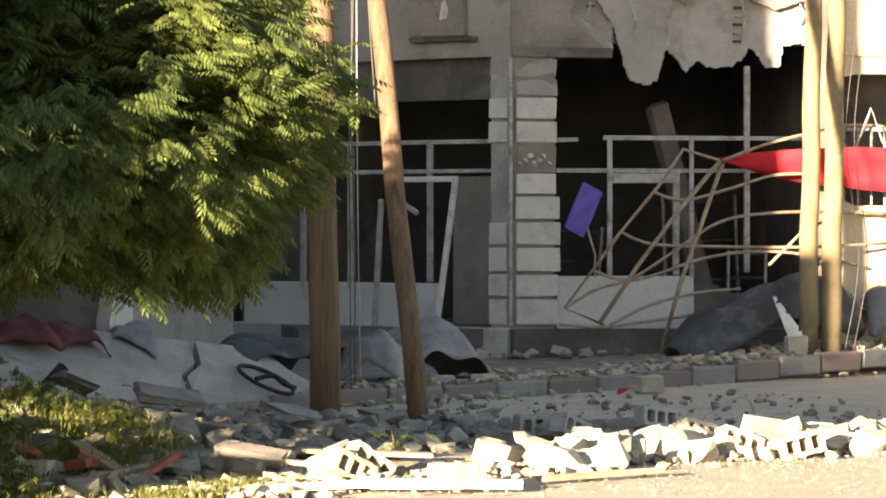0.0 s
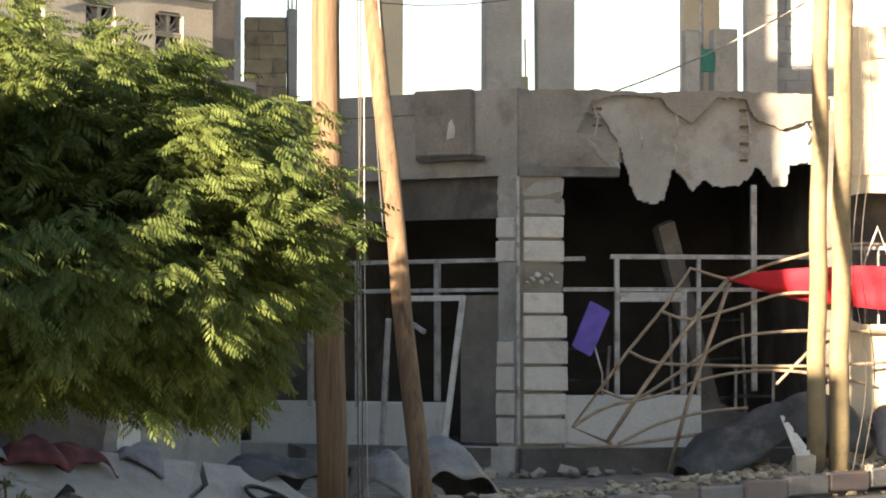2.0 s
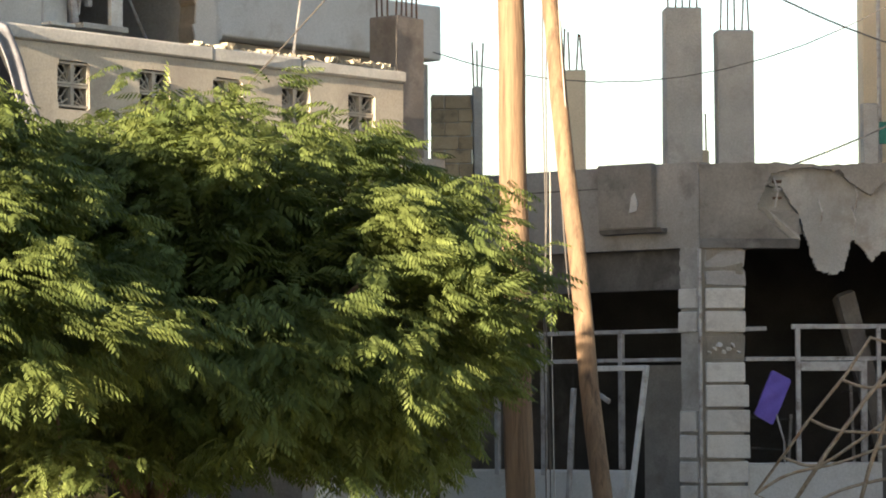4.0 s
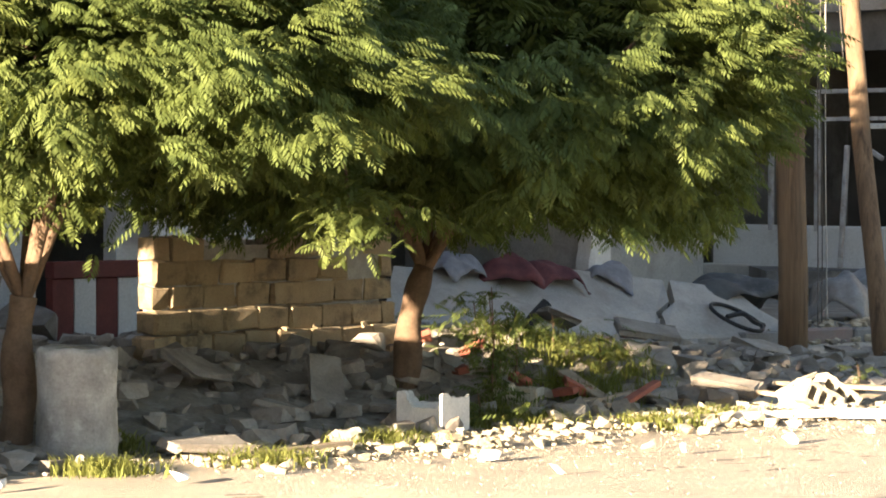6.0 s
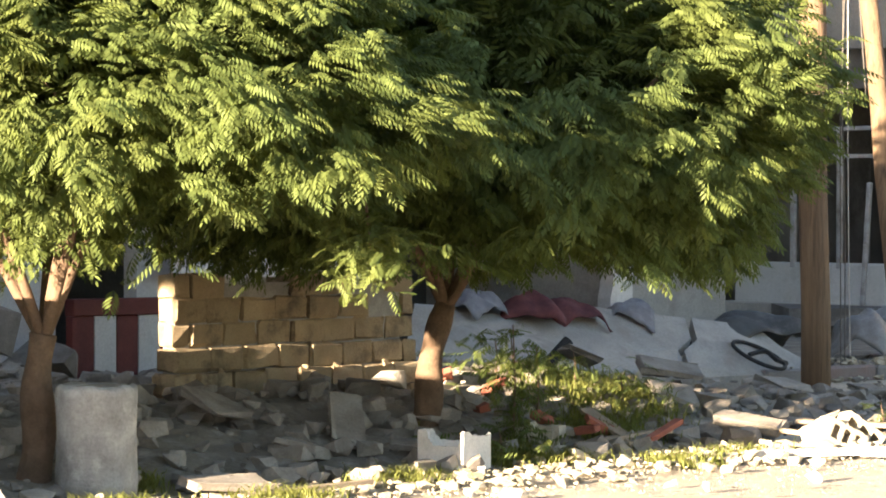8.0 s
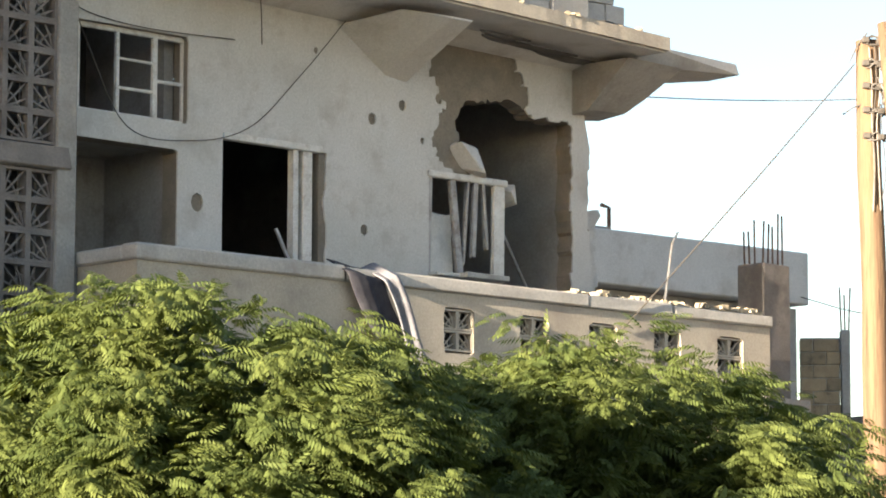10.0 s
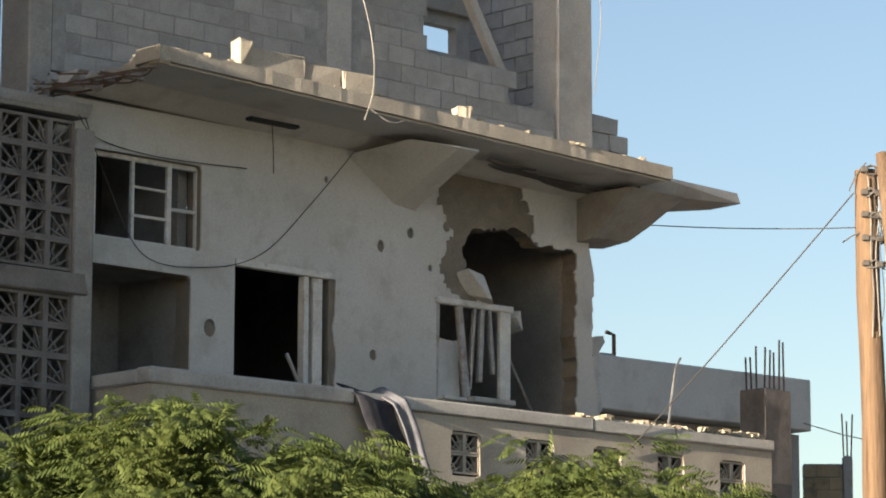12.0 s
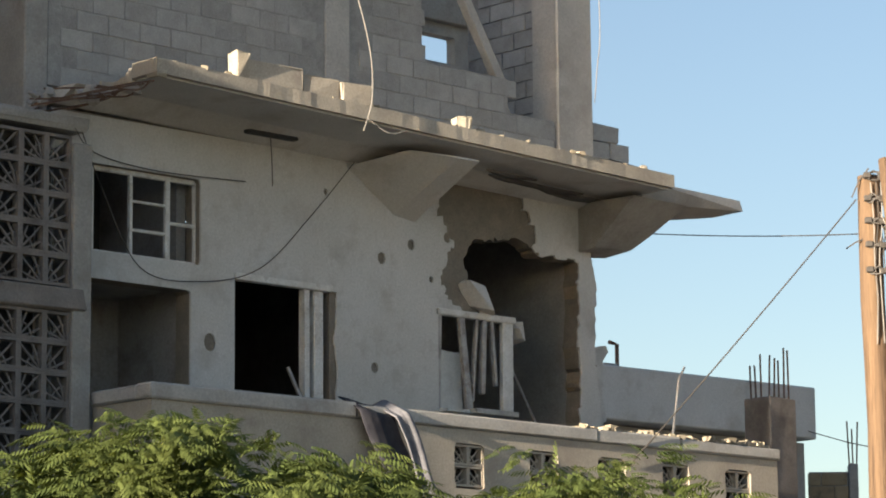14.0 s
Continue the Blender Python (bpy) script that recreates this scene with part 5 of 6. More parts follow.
def slab_piece(name, pts, thick):
    lo = [Vector(p) - Vector((0.03, -0.03, thick)) for p in pts]
    own = bmesh.new()
    a = [own.verts.new(p) for p in pts]
    b = [own.verts.new(p) for p in lo]
    own.faces.new(a)
    own.faces.new(b[::-1])
    n = len(pts)
    for i in range(n):
        own.faces.new((a[i], b[i], b[(i + 1) % n], a[(i + 1) % n]))
    bmesh.ops.recalc_face_normals(own, faces=own.faces)
    return part(name, own, M_CONCRETE, slab)


slab_piece("slab_piece", [(-0.6, 32.9, 0.42), (0.73, 33.7, 0.36), (1.5, 34.45, 0.24), (2.42, 35.42, 0.13), (2.50, 35.62, 0.25), (2.45, 35.9, 0.40), (2.62, 36.2, 0.52), (2.58, 36.7, 0.74), (1.2, 35.6, 0.93), (0.3, 34.7, 0.90), (-0.5, 33.9, 0.98)], 0.14)
slab_piece("slab_piece", [(2.46, 35.44, 0.11), (3.3, 36.2, 0.10), (4.27, 37.2, 0.10), (3.75, 37.15, 0.38), (3.45, 37.3, 0.62), (2.66, 36.72, 0.74), (2.69, 36.2, 0.51), (2.52, 35.9, 0.39), (2.56, 35.62, 0.24)], 0.14)
tyre = bmesh.new()
ring = [(0.33 * math.cos(a), 0.33 * math.sin(a), 0) for a in (2 * math.pi * k / 24 for k in range(25))]
tube(tyre, ring, 0.024, 7)
for v in tyre.verts:
    v.co = pose(3.42, 36.45, 0.32, 26, 8, 42) @ v.co
wheel = tagged(part("bicycle_tyre", tyre, M_RUBBER, None, "", True), "buckled black tyre lying on the fallen slab", "tyre")
part("inner_strap", one_tube(curve_pts([(3.3, 36.35, 0.33), (3.5, 36.5, 0.36), (3.62, 36.45, 0.27), (3.75, 36.6, 0.22)], 5), 0.03, 6), M_RUBBER, wheel)
pipe = tagged(part("charred_pipe", one_tube([(0.75, 33.0, 0.2), (1.12, 33.2, 0.62)], 0.075, 9, 0.06), M_RUBBER), "charred pipe stub leaning against the slab", "pipe")

# red and grey cloth heaps behind the slab
for i, (x, y, z, mat, lab) in enumerate(((0.75, 34.9, 0.78, M_REDCLOTH, "heap of faded red cloth in the debris"), (1.2, 35.5, 0.72, M_REDCLOTH, "crumpled red blanket in the debris"), (0.1, 34.5, 0.85, M_GREYCLOTH, "crumpled grey cloth in the debris"), (1.9, 36.3, 0.7, M_GREYCLOTH, "grey rag bunched behind the slab"))):
    crumpled("rag", pose(x, y, z - 0.1, 0, 0, 30 * i), 0.38, 0.3, 0.34, 40 + i, mat, lab, "cloth", 18)

# broken garden wall of tan blocks
garden = thing("block_wall", pose(-2.38, 26.2, 0, 0, 0, 49.5), "broken garden wall of tan concrete blocks", "wall")
part("core", one_box((0.05, 0.03, 0), (2.85, 0.17, 1.36)), M_MORTAR, garden)
for r in range(7):
    z = 0.02 + 0.205 * r
    for c in range(8):
        a = 0.405 * c + (0.2 if r % 2 else 0) - 0.2
        b = min(a + 0.395, 3.0)
        a = max(a, 0.0 if r > 2 else -0.06)
        if b - a < 0.08 or (r == 6 and c in (2, 3, 6)) or (r == 5 and c == 6):
            continue
        out = -0.10 if r < 3 else (-0.03 if r < 4 else 0.0)
        part("block", one_box((a, out + random.uniform(-0.012, 0.012), z), (b, 0.19, z + 0.195), None, 0.016, 0.016), M_BLOCK_TAN, garden)
for k in range(22):
    x = random.uniform(0.1, 2.6)
    part("mortar_lump", chunk_mesh(300 + k % 6), M_BLOCK_TAN, garden).matrix_local = pose(x, -0.09 - random.uniform(0, 0.03), 0.635 + random.choice((0, -0.2, -0.41)), random.uniform(0, 90), 0, 0) @ Matrix.Scale(random.uniform(0.03, 0.06), 4)

# concrete drum at the road edge
drum = bmesh.new()
prof = [(0.20, 0.0), (0.255, 0.01), (0.26, 0.12), (0.25, 0.4), (0.262, 0.66), (0.258, 0.70), (0.235, 0.715), (0.0, 0.70)]
rings = []
for r, z in prof[:-1]:
    rings.append([drum.verts.new((r * math.cos(2 * math.pi * k / 28) * (1 + 0.012 * math.sin(5 * k + z * 9)), r * math.sin(2 * math.pi * k / 28), z + (0.012 * math.sin(k * 1.3) if z > 0.6 else 0))) for k in range(28)])
for a, b in zip(rings, rings[1:]):
    for k in range(28):
        drum.faces.new((a[k], a[(k + 1) % 28], b[(k + 1) % 28], b[k]))
drum.faces.new(rings[-1])
drum.faces.new(rings[0][::-1])
drum_thing = thing("concrete_drum", pose(-2.5, 21.75, 0.0) @ Matrix.Scale(1.09, 4), "worn concrete-filled drum standing at the road edge", "drum")
part("shell", drum, material("drum_concrete", (0.40, 0.39, 0.37), 0.9, (0.20, 0.19, 0.18), 3.0, 40, 0.5, (0.55, 0.54, 0.52), 2.2), drum_thing, "stained grey shell of the drum", True)
part("concrete_fill", chunk_mesh(930), M_RUBBLE, drum_thing, "rough concrete filling the drum").matrix_local = pose(0, 0, 0.69) @ Matrix.Diagonal((0.29, 0.3, 0.1, 1))

# grey collapsed mass by the striped wall
for i, (x, y, z, s) in enumerate(((-3.95, 29.5, 0.55, 0.55), (-4.25, 28.8, 0.9, 0.45), (-3.7, 28.6, 0.35, 0.4), (-4.3, 29.6, 1.25, 0.3))):
    o = part("concrete_lump", chunk_mesh(60 + i, 0.8), M_RUBBLE)
    o.matrix_world = pose(x, y, z, 20 * i, 15, 40 * i) @ Matrix.Scale(s, 4)
    tagged(o, "large grey lump of broken concrete by the striped wall", "rubble", "large lumps")

# ---- rubble: single blocks and lumps along the road edge ----


def hollow_block(seed, mat):
    """A hollow concrete block with two or three cells and knocked corners."""
    w, d, h = 0.39, 0.19, 0.19

    def cells(x, z):
        o = rect(x, z, 0, w, 0, d) + 0.006 * rag(x, z, 30, seed)
        for k in range(3):
            a = 0.03 + 0.12 * k
            o = np.minimum(o, -rect(x, z, a, a + 0.09, 0.035, d - 0.035))
        return o

    me = sheet(cells, 0, w, 0, d, 0.015, h, T((-w / 2, 0, 0)))
    me.transform(Matrix.Rotation(radians(-90), 4, "X") @ T((0, -h, -d / 2)))
    me.transform(T((0, 0, h - max(v.co.z for v in me.vertices))))
    me.materials.append(mat)
    return me


pale_block = hollow_block(1, M_RUBBLE_W)
grey_block = hollow_block(2, M_BLOCK)
for i, (x, y, rx, ry, rz, grey) in enumerate(((3.12, 26.6, 90, 25, 30, 0), (3.0, 26.9, 70, -15, 50, 0), (6.75, 28.5, 75, 20, 10, 0), (7.85, 29.05, 90, 10, -20, 0),
                                              (6.84, 32.3, 80, 8, 20, 1), (5.55, 31.7, 90, 0, 10, 1), 
                                              (3.85, 25.4, 0, 0, 10, 0), (0.65, 26.2, 0, 0, -20, 0),
                                              (3.3, 26.75, 80, 35, 15, 0), (6.63, 29.7, 70, 12, 30, 0), (5.6, 29.2, 0, 10, 60, 0), (7.55, 29.2, 90, 5, 40, 0), (7.3, 28.5, 85, -12, 10, 0), (4.5, 28.0, 15, 0, 70, 0), (5.75, 31.2, 90, 20, 40, 1), (7.9, 40.9, 90, 10, 30, 1))):
    o = part("hollow_block", grey_block if grey else pale_block, None)
    o.matrix_world = pose(x, y, 0.1 if abs(rx) > 45 else 0.02, rx, ry, rz)
    tagged(o, "broken hollow concrete block in the roadside rubble" if not grey else "grey hollow block lying in the shaded rubble", "block", "hollow blocks")

lumps = [chunk_mesh(400 + k, 0.75) for k in range(14)]
for me in lumps:
    me.materials.append(M_RUBBLE_W)
ROW = [(-1.7, 20.8), (-0.5, 22.5), (0.4, 23.6), (1.6, 24.9), (2.6, 25.8), (3.6, 26.5), (4.6, 27.2), (5.5, 28.2), (6.6, 28.7), (7.6, 29.1), (9.2, 29.8), (11, 30.6)]


def along(t):
    k = min(int(t * (len(ROW) - 1)), len(ROW) - 2)
    f = t * (len(ROW) - 1) - k
    a, b = ROW[k], ROW[k + 1]
    return a[0] + (b[0] - a[0]) * f, a[1] + (b[1] - a[1]) * f


rnd = random.Random(77)
for i in range(285):
    t = rnd.uniform(0.1, 1) ** 0.62
    x, y = along(min(t, 0.999))
    off = rnd.gauss(0, 0.3)
    x, y = x - 0.7 * off, y + 0.7 * off
    s = rnd.uniform(0.06, 0.14) if t < 0.55 else rnd.uniform(0.10, 0.32)
    o = part("concrete_lump", lumps[i % 14], None)
    o.matrix_world = pose(x, y, float(ground_z(x, y)) + s * 0.28 + (0.14 * max(0.0, 1 - abs(off) / 0.3) * rnd.random() if t > 0.55 else 0.0), rnd.uniform(-25, 25), rnd.uniform(-25, 25), rnd.uniform(0, 360)) @ Matrix.Scale(s, 4)
    tagged(o, "pale lump of broken concrete in the roadside row" if s > 0.12 else "small pale lump of concrete at the road edge", "rubble", "roadside lumps")

# broken white box, scraps, planks, bricks
tub = thing("broken_white_box", pose(-0.02, 24.1, 0.02, 0, 0, 4), "broken white foam box open at the top", "box")
for nm, ln, m, dip in (("side", 0.44, pose(-0.30, 0.20, 0, 0, 0, -42), 0.11), ("side", 0.34, pose(0.03, -0.11, 0, 0, 0, 48), 0.03), ("back", 0.42, pose(-0.26, 0.26, 0, 0, 0, 2), 0.08)):
    me = sheet(lambda x, z, b=ln, h=dip: np.minimum(rect(x, z, 0, b, -0.01, 0.5), 0.28 - h * np.clip(6 * np.minimum(x / b - 0.28, 0.93 - x / b) + 0.5, 0, 1) + 0.014 * rag(x, z, 11, 2) - z), 0, ln, 0, 0.34, 0.025, 0.028, m)
    part(nm, me, M_PAPER, tub)
part("base", one_box((-0.22, -0.1, 0), (0.2, 0.14, 0.025), None, 0.004), M_PAPER, tub)
for i, (x, y, s) in enumerate(((-1.67, 20.2, 0.12), (0.78, 20.9, 0.10), (1.75, 22.5, 0.10), (0.34, 21.8, 0.12), (1.5, 22.8, 0.08), (-2.75, 19.7, 0.1), (0.05, 22.2, 0.08), (2.6, 23.4, 0.09), (3.3, 24.2, 0.08))):
    o = part("scrap", chunk_mesh(640 + i, 0.6), M_PAPER)
    o.matrix_world = pose(x, y, s * 0.3, 10 * i, 14, 50 * i) @ Matrix.Diagonal((s, s * 0.75, s * 0.9, 1))
    tagged(o, "crumpled white scrap lying on the road", "litter", "white scraps")
for i, (a, b, w, h, mat) in enumerate((((2.3, 25.2, 0.05), (3.25, 25.5, 0.06), 0.08, 0.05, M_WHITE), ((3.2, 25.45, 0.06), (4.35, 25.35, 0.05), 0.10, 0.07, M_WHITE), ((1.0, 26.1, 0.05), (1.75, 26.75, 0.14), 0.12, 0.05, M_TIMBER), ((1.55, 26.3, 0.08), (1.85, 26.9, 0.2), 0.07, 0.05, M_BRICK),
                                        ((-1.5, 21.6, 0.03), (-0.65, 22.5, 0.06), 0.08, 0.03, M_TIMBER), ((2.6, 27.3, 0.12), (3.3, 26.9, 0.05), 0.14, 0.03, M_TIMBER), ((1.05, 26.9, 0.3), (1.45, 26.3, 0.05), 0.14, 0.03, M_TIMBER), ((3.0, 28.5, 0.1), (4.1, 28.4, 0.05), 0.26, 0.04, M_TIMBER),
                                        ((4.6, 26.0, 0.04), (5.7, 26.6, 0.05), 0.1, 0.05, M_TIMBER), ((0.7, 25.7, 0.03), (1.3, 26.0, 0.06), 0.06, 0.04, M_TIMBER))):
    a, b = Vector(a), Vector(b)
    d = b - a
    m = Matrix.Translation(a) @ d.to_track_quat("X", "Z").to_matrix().to_4x4()
    o = part("plank", one_box((0, -w / 2, -h / 2), (d.length, w / 2, h / 2), m, 0.006, 0.008), mat)
    tagged(o, {M_WHITE.name: "long white painted plank lying at the road edge", M_TIMBER.name: "splintered timber plank in the rubble", M_BRICK.name: "red-brown board propped in the rubble"}[mat.name], "plank", "loose planks")
for i in range(16):
    x, y = rnd.choice(((0.1, 26.6), (0.25, 27.2), (-0.1, 27.8), (0.7, 26.2), (1.2, 26.4)))
    x, y = x + rnd.uniform(-0.3, 0.3), y + rnd.uniform(-0.3, 0.3)
    o = part("brick", one_box((-0.1, -0.05, -0.03), (0.1, 0.05, 0.03), None, 0.006, 0.006), M_BRICK if i % 3 else M_RUBBLE_W)
    o.matrix_world = pose(x, y, float(ground_z(x, y)) + 0.07 + 0.03 * (i % 3), rnd.uniform(-30, 30), rnd.uniform(-30, 30), rnd.uniform(0, 180))
    tagged(o, "loose red brick in the rubble by the tree" if i % 3 else "loose pale brick in the rubble by the tree", "brick", "loose bricks")
for i, (x, y, z, sx, sy, tilt, rz) in enumerate(((1.9, 28.6, 0.22, 0.35, 0.22, 30, 20), (2.5, 27.4, 0.15, 0.5, 0.16, 18, -30), (-1.6, 22.0, 0.08, 0.5, 0.28, 8, 30), (-1.9, 24.6, 0.3, 0.4, 0.3, 25, 60), (-0.9, 24.9, 0.2, 0.22, 0.5, 38, 20), (0.12, 26.5, 0.22, 0.22, 0.16, 35, 15),
                                              (4.3, 33.4, 0.1, 0.3, 0.25, 12, 40), (-0.3, 24.9, 0.1, 0.4, 0.2, 10, 0), (-1.2, 24.0, 0.12, 0.35, 0.3, 15, 80), (2.0, 30.5, 0.3, 0.5, 0.3, 20, 10), (3.2, 31.5, 0.2, 0.6, 0.25, 15, 60), (1.2, 31.8, 0.4, 0.4, 0.3, 25, 100))):
    o = part("concrete_slab", one_box((-sx * 0.62, -sy * 0.62, -0.03), (sx * 0.62, sy * 0.62, 0.03), None, 0.012, 0.03), M_RUBBLE)
    o.matrix_world = pose(x, y, z + float(ground_z(x, y)) * 0.6, tilt, tilt * 0.4, rz)
    tagged(o, "broken thin concrete slab tilted in the rubble", "slab", "broken slabs")
shard2 = tagged(part("white_shard", sheet(lambda x, z: np.minimum(rect(x, z, -0.2, 0.3, 0, 0.75), 0.13 * (1.05 - z / 0.78) - np.abs(x - 0.1 + 0.45 * (z - 0.4))), -0.3, 0.5, 0, 0.75, 0.05, 0.03, pose(10.92, 42.95, 0.38, 0, -6, 0)), M_WHITE), "white splinter of panel stuck upright by the twin poles", "panel")
tagged(part("white_block", one_box((10.98, 42.85, 0.22), (11.25, 43.05, 0.54), None, 0.01, 0.015), M_RUBBLE_W), "cream block standing by the twin poles", "block")
tagged(part("cream_block", one_box((-0.15, -0.1, 0), (0.15, 0.1, 0.2), pose(8.3, 39.2, 0, 0, 0, 20), 0.012, 0.015), M_RUBBLE_W), "cream block lying alone on the shaded road", "block")
tagged(part("red_scrap", chunk_mesh(88), M_RED), "small red plastic scrap on the road", "litter").matrix_world = pose(7.85, 38.6, 0.05) @ Matrix.Scale(0.11, 4)
tagged(part("cable_loop", one_tube(curve_pts([(6.3, 29.7, 0.08), (6.6, 29.9, 0.12), (7.0, 30.2, 0.3), (7.3, 30.5, 0.42), (7.45, 30.6, 0.3), (7.42, 30.5, 0.05)], 6), 0.016, 6), M_CABLE_L), "stiff pale cable looping out of the rubble", "cable")

# uncounted bits: chips joined into one mesh
def scatter(name, n, where, size, mat, label, seed, category="rubble"):
    rg = np.random.default_rng(seed)
    base = []
    for k in range(8):
        me = chunk_mesh(500 + k, 0.7)
        base.append((np.array([v.co[:] for v in me.vertices]), [tuple(p.vertices) for p in me.polygons]))
        bpy.data.meshes.remove(me)
    co, fc, cnt = [], [], 0
    for i in range(n):
        x, y = where(rg)
        s = size(rg)
        v, f = base[i % 8]
        a, b = rg.uniform(0, 6.28), rg.uniform(-0.5, 0.5)
        c, sn = math.cos(a), math.sin(a)
        w = v * s
        w = np.stack([w[:, 0], w[:, 1] * math.cos(b) - w[:, 2] * math.sin(b), w[:, 1] * math.sin(b) + w[:, 2] * math.cos(b)], 1)
        w = np.stack([w[:, 0] * c - w[:, 1] * sn, w[:, 0] * sn + w[:, 1] * c, w[:, 2]], 1)
        z = max(float(ground_z(x, y)) - 0.02, 0.0 if y - x < 31 + 0 * x else 0.0)
        if (y - KERB_A.y) * (KERB_B.x - KERB_A.x) - (x - KERB_A.x) * (KERB_B.y - KERB_A.y) > 0.2 and x > 3.6:
            z = pavement_z(x)
        co.append(w + np.array([x, y, z + s * 0.2]))
        fc += [tuple(int(q) + cnt for q in p) for p in f]
        cnt += len(v)
    me = bpy.data.meshes.new(name)
    me.from_pydata(np.concatenate(co).tolist(), [], fc)
    return tagged(part(name, me, mat), label, category, kind="stuff")


def in_heap(r):
    while True:
        s, q = r.uniform(-5, 11.5), r.uniform(0.4, 9.5) ** 1.0
        x, y = 0.23 + 0.62 * s - 0.78 * q, 23.5 + 0.78 * s + 0.62 * q
        if y - x < 33.6:
            return x, y


scatter("rubble_bits", 2600, in_heap, lambda r: 0.035 + 0.21 * r.uniform() ** 3.2, M_RUBBLE, "grey broken concrete and stones covering the heap", 1)


def in_row(r):
    x, y = along(r.uniform(0.02, 0.999))
    o = r.normal(0.12, 0.42)
    return x - 0.75 * o, y + 0.66 * o


scatter("roadside_chips", 2600, in_row, lambda r: 0.018 + 0.085 * r.uniform() ** 3.0, M_RUBBLE_WI, "pale chips of concrete along the road edge", 2)


def on_road(r):
    x, y = along(r.uniform(0.0, 0.999))
    o = -abs(r.normal(0, 2.4))
    return x - 0.75 * o, y + 0.66 * o


scatter("road_grit", 7000, on_road, lambda r: 0.003 + 0.009 * r.uniform() ** 3, M_ROAD, "fine pale grit strewn over the road", 3, "grit")


def road_side(r):
    x, y = along(r.uniform(0.0, 0.8))
    o = r.normal(-0.5, 0.55)
    return x - 0.75 * o, y + 0.66 * o


scatter("road_pebbles", 900, road_side, lambda r: 0.008 + 0.03 * r.uniform() ** 3, M_RUBBLE_WI, "scattered pale pebbles on the road margin", 9, "grit")


def by_shop(r):
    t = r.uniform()
    return 4.2 + 9 * t + r.normal(0, 0.4), 36.6 + 8.2 * t + abs(r.normal(0, 1)) * 0.9


scatter("pavement_rubble", 900, by_shop, lambda r: 0.02 + 0.11 * r.uniform() ** 3.0, M_RUBBLE_WI, "pale debris on the pavement before the shop", 4)


def side_road(r):
    return r.uniform(4, 10), r.uniform(29.5, 38.5)


scatter("side_road_rubble", 900, side_road, lambda r: 0.01 + 0.09 * r.uniform() ** 5.0, M_DIRT, "grey debris scattered on the shaded side road", 5)


for k in range(26):
    x, y = rnd.uniform(6.0, 12.0), rnd.uniform(45.1, 45.7)
    if x < 7.8:
        y += (7.8 - x) * 0.95
    o = part("concrete_lump", lumps[k % 14], None)
    o.data = lumps[k % 14].copy()
    o.data.materials.clear()
    o.data.materials.append(M_RUBBLE)
    s = rnd.uniform(0.08, 0.22)
    o.matrix_world = pose(x, y, pavement_z(x) + s * 0.3, rnd.uniform(-30, 30), rnd.uniform(-30, 30), rnd.uniform(0, 360)) @ Matrix.Scale(s, 4)
    tagged(o, "grey lump of concrete at the foot of the burnt shop", "rubble", "shop lumps")

# ---- grass and sprouts ----


def blades(name, spots, n, label, seed, hgt=0.3):
    rg = np.random.default_rng(seed)
    co, fc = [], []
    for i in range(n):
        cx, cy, rad = spots[int(rg.integers(len(spots)))]
        x, y = cx + rg.normal(0, rad * 0.5), cy + rg.normal(0, rad * 0.5)
        z = float(ground_z(x, y)) - 0.03
        a, h, lean = rg.uniform(0, 6.28), hgt * rg.uniform(0.4, 1.1), rg.uniform(0.2, 1.4)
        d = np.array([math.cos(a), math.sin(a), 0]) * lean * h
        w = np.array([-math.sin(a), math.cos(a), 0]) * 0.0045
        p = np.array([x, y, z])
        k = len(co)
        m = p + d * 0.35 + [0, 0, h * 0.65]
        e = p + d + [0, 0, h * 0.9]
        co += [p - w, p + w, m + w, m - w, e]
        fc += [(k, k + 1, k + 2, k + 3), (k + 3, k + 2, k + 4)]
    me = bpy.data.meshes.new(name)
    me.from_pydata([tuple(c) for c in co], [], fc)
    return tagged(part(name, me, M_GRASS), label, "grass", kind="stuff")


blades("grass", [(1.0, 28.5, 0.7), (1.5, 28.2, 0.5), (1.3, 27.4, 0.45), (1.25, 26.8, 0.4)], 2400, "tufts of yellow-green grass in the rubble by the tree", 1, 0.23)
blades("verge_grass", [(0.35, 24.9, 0.5), (0.7, 25.3, 0.4), (-1.2, 21.6, 0.4), (-2.2, 20.9, 0.3), (2.3, 25.6, 0.4), (1.7, 24.9, 0.35), (-2.35, 22.2, 0.25), (-0.5, 23.2, 0.4)], 4600, "thin dry grass along the road edge", 2, 0.16)


def sprout(x, y, z, n, size, seed, label, h=0.5, spread=0.18):
    rg = np.random.default_rng(seed)
    t = thing("sprout", pose(x, y, z), label, "plant", "sprouts")
    pl = np.stack([rg.normal(0, spread, n), rg.normal(0, spread, n), rg.uniform(0.05, h, n)], 1)
    ou = np.stack([np.cos(az := rg.uniform(0, 6.28, n)), np.sin(az), rg.uniform(-0.5, 0.3, n)], 1)
    part("leaves", fronds_mesh("leaves", pl, ou, rg.uniform(0.6, 1.2, n) * size, rg, 0.6, 0.3), M_LEAF, t)
    part("stem", one_tube([(0, 0, -0.05), (0.02, 0, h * 0.5), (0.0, 0.03, h)], 0.012, 5, 0.005), M_BARK, t)
    return t


sprout(0.42, 25.85, 0.1, 110, 0.2, 1, "leafy green sprout beside the trunk", 0.95, 0.14)
sprout(0.62, 26.3, 0.1, 50, 0.2, 2, "leafy sprout growing out of the rubble", 0.75, 0.16)
sprout(3.78, 28.6, 0.0, 22, 0.14, 3, "small green weed in the roadside rubble", 0.28, 0.08)
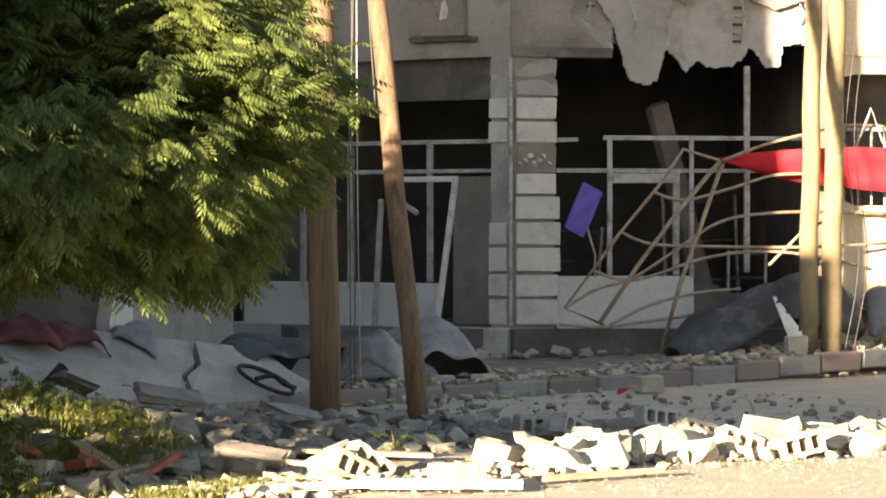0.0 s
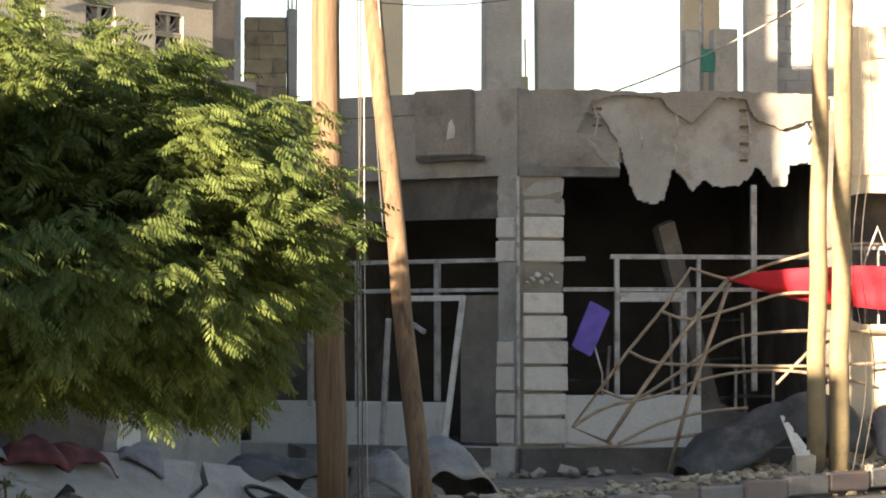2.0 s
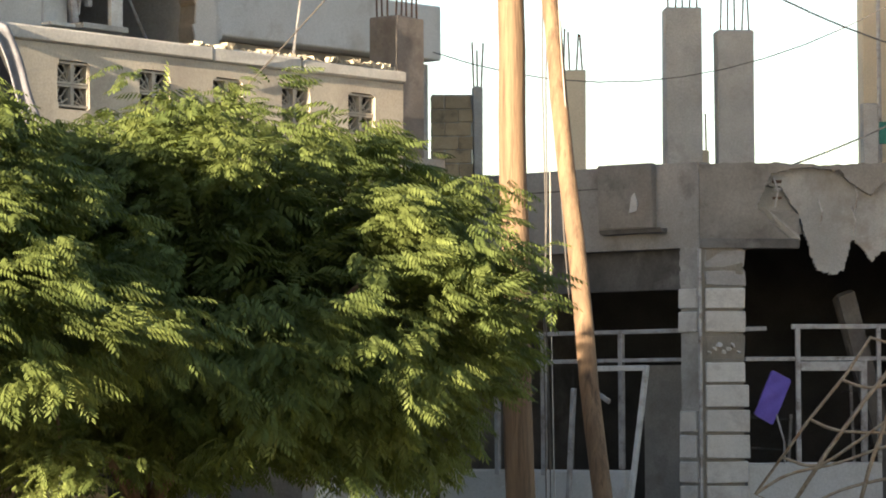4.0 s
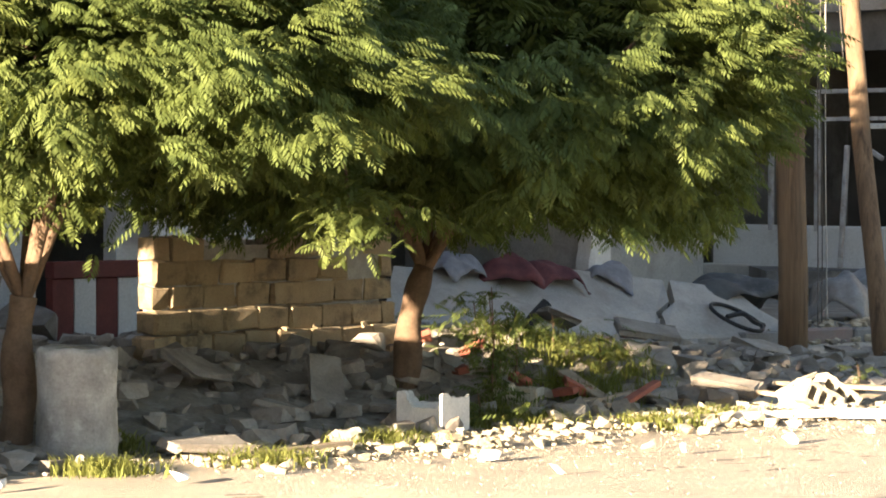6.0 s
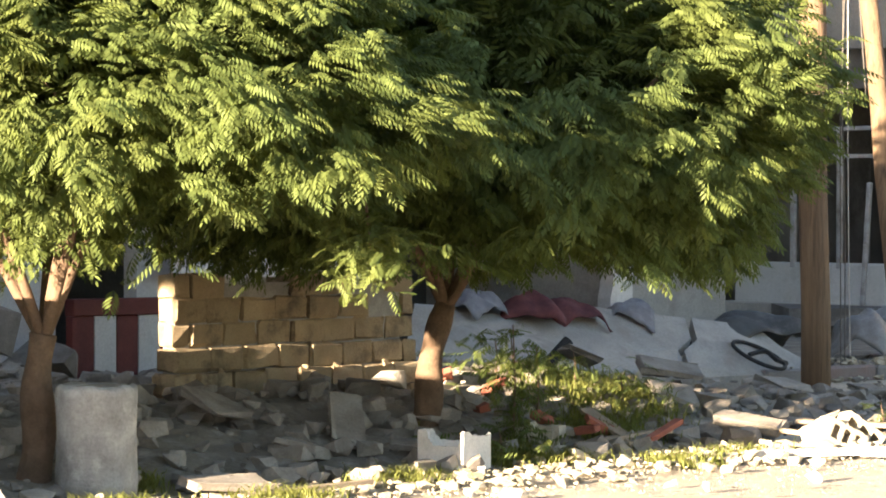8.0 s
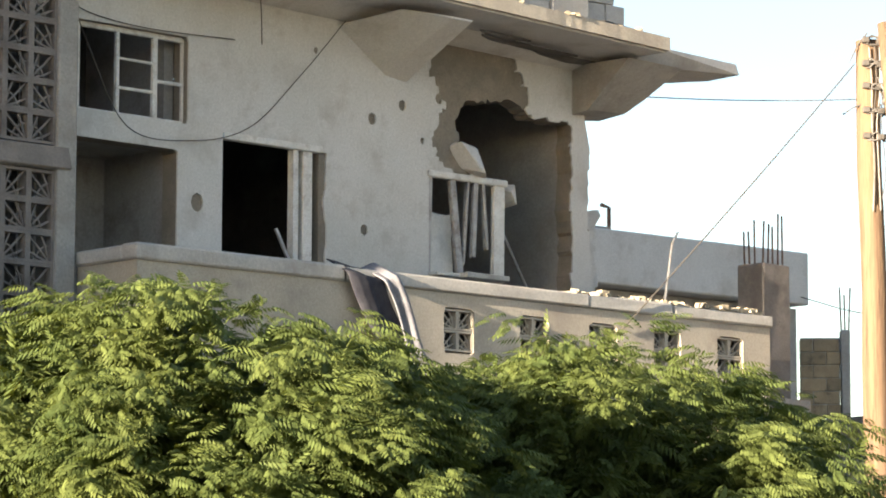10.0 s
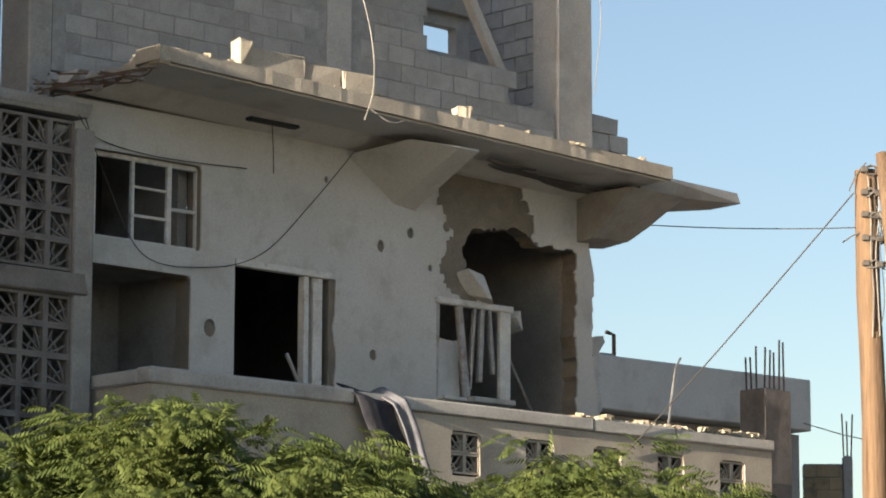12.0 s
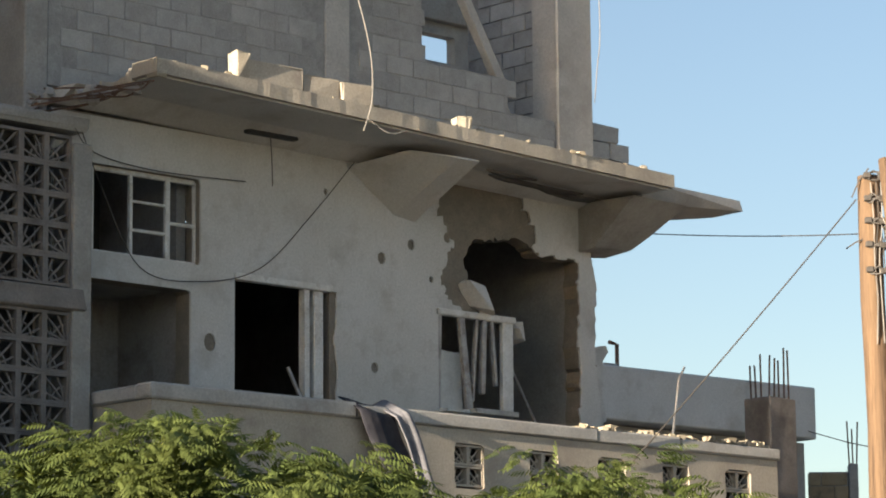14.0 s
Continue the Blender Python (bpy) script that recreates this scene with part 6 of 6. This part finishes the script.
sprout(0.3, 24.9, 0.0, 26, 0.22, 4, "fallen leafy twig at the road edge", 0.25, 0.25)
sprout(0.45, 29.0, 0.3, 40, 0.2, 5, "leafy bush in the shaded rubble", 0.6, 0.3)
for k, (x, y) in enumerate(((1.0, 28.3), (1.4, 27.9), (0.3, 28.2), (0.5, 26.9))):
    sprout(x, y, float(ground_z(x, y)), 45, 0.15, 20 + k, "low leafy weed spreading over the rubble", 0.32, 0.28)

# ---- single pieces of walls and kerb ----
block_meshes = []
for i in range(4):
    bm = one_box((0, 0, 0), (0.395, 0.05, 0.195), None, 0.007, 0.003)
    me = bpy.data.meshes.new("block")
    bm.to_mesh(me)
    bm.free()
    me.materials.append(M_BLOCK)
    block_meshes.append(me)
for r in range(13):
    z = 8.95 + 0.205 * r
    for c in range(-2, 20):
        x = 0.405 * c + (0.2 if r % 2 else 0.0)
        if x < -0.55 or x + 0.395 > 6.72 or (x + 0.395 > 3.16 and x < 3.48):
            continue
        if float(upper_opening(np.array(x + 0.2), np.array(z + 0.1))) > -0.05:
            continue
        o = part("block", block_meshes[(r * 3 + c) % 4], None, house)
        o.location = (x, random.uniform(-0.004, 0.004), z)
for r in range(13):
    for c in range(3):
        o = part("block", block_meshes[(r + c) % 4], None, house)
        o.matrix_local = pose(6.76, 1.55 - 0.405 * c - (0.2 if r % 2 else 0.0), 8.95 + 0.205 * r, 0, 0, -90)
# stones of the shop's corner pillar
ROWS = (0.59, 0.99, 1.34, 1.72, 2.08, 2.44, 2.77, 3.17, 3.51, 3.84, 4.11, 4.40)
for r, (z0, z1) in enumerate(zip(ROWS, ROWS[1:])):
    for side, x0, x1 in ((False, 0.06, 0.64), (True, -0.35, -0.04)):
        if side and r in (4, 5, 6):
            continue
        broken = r == 6 or r > 8
        j = (0.05 if r < 5 else 0.0) if not side else 0.0
        proud = 0.0 if not broken else 0.035
        o = part("stone", one_box((x0, -0.07 + proud + random.uniform(-0.008, 0.008), z0 + 0.022), (x1 + j + random.uniform(-0.015, 0.015), 0.02, z1 - 0.022), None, 0.014, 0.02 if broken else 0.006), (M_FASCIA if r > 8 else M_RENDER) if broken else M_STONE, shop)
        if side:
            o.matrix_local = pose(0, 0, 0, 0, 0, -45)
for k in range(7):
    part("stone_chip", chunk_mesh(720 + k), M_STONE, shop).matrix_local = pose(0.12 + 0.07 * k, -0.06, 2.9 + 0.05 * (k % 3), 30 * k, 20, 0) @ Matrix.Scale(0.05 + 0.01 * (k % 3), 4)
# kerb stones
d = (KERB_B - KERB_A)
n = int(d.length / 0.9)
ang = math.degrees(math.atan2(d.y, d.x))
for i in range(n):
    p = KERB_A + d * ((i + 0.5) / n)
    o = part("kerb_stone", (kerb_red if (i // 1) % 2 else kerb_meshes)[i % 3], None, paving)
    o.matrix_local = pose(p.x, p.y, pavement_z(p.x) + 0.01 + random.uniform(-0.01, 0.01), random.uniform(-2, 2), 0, ang)
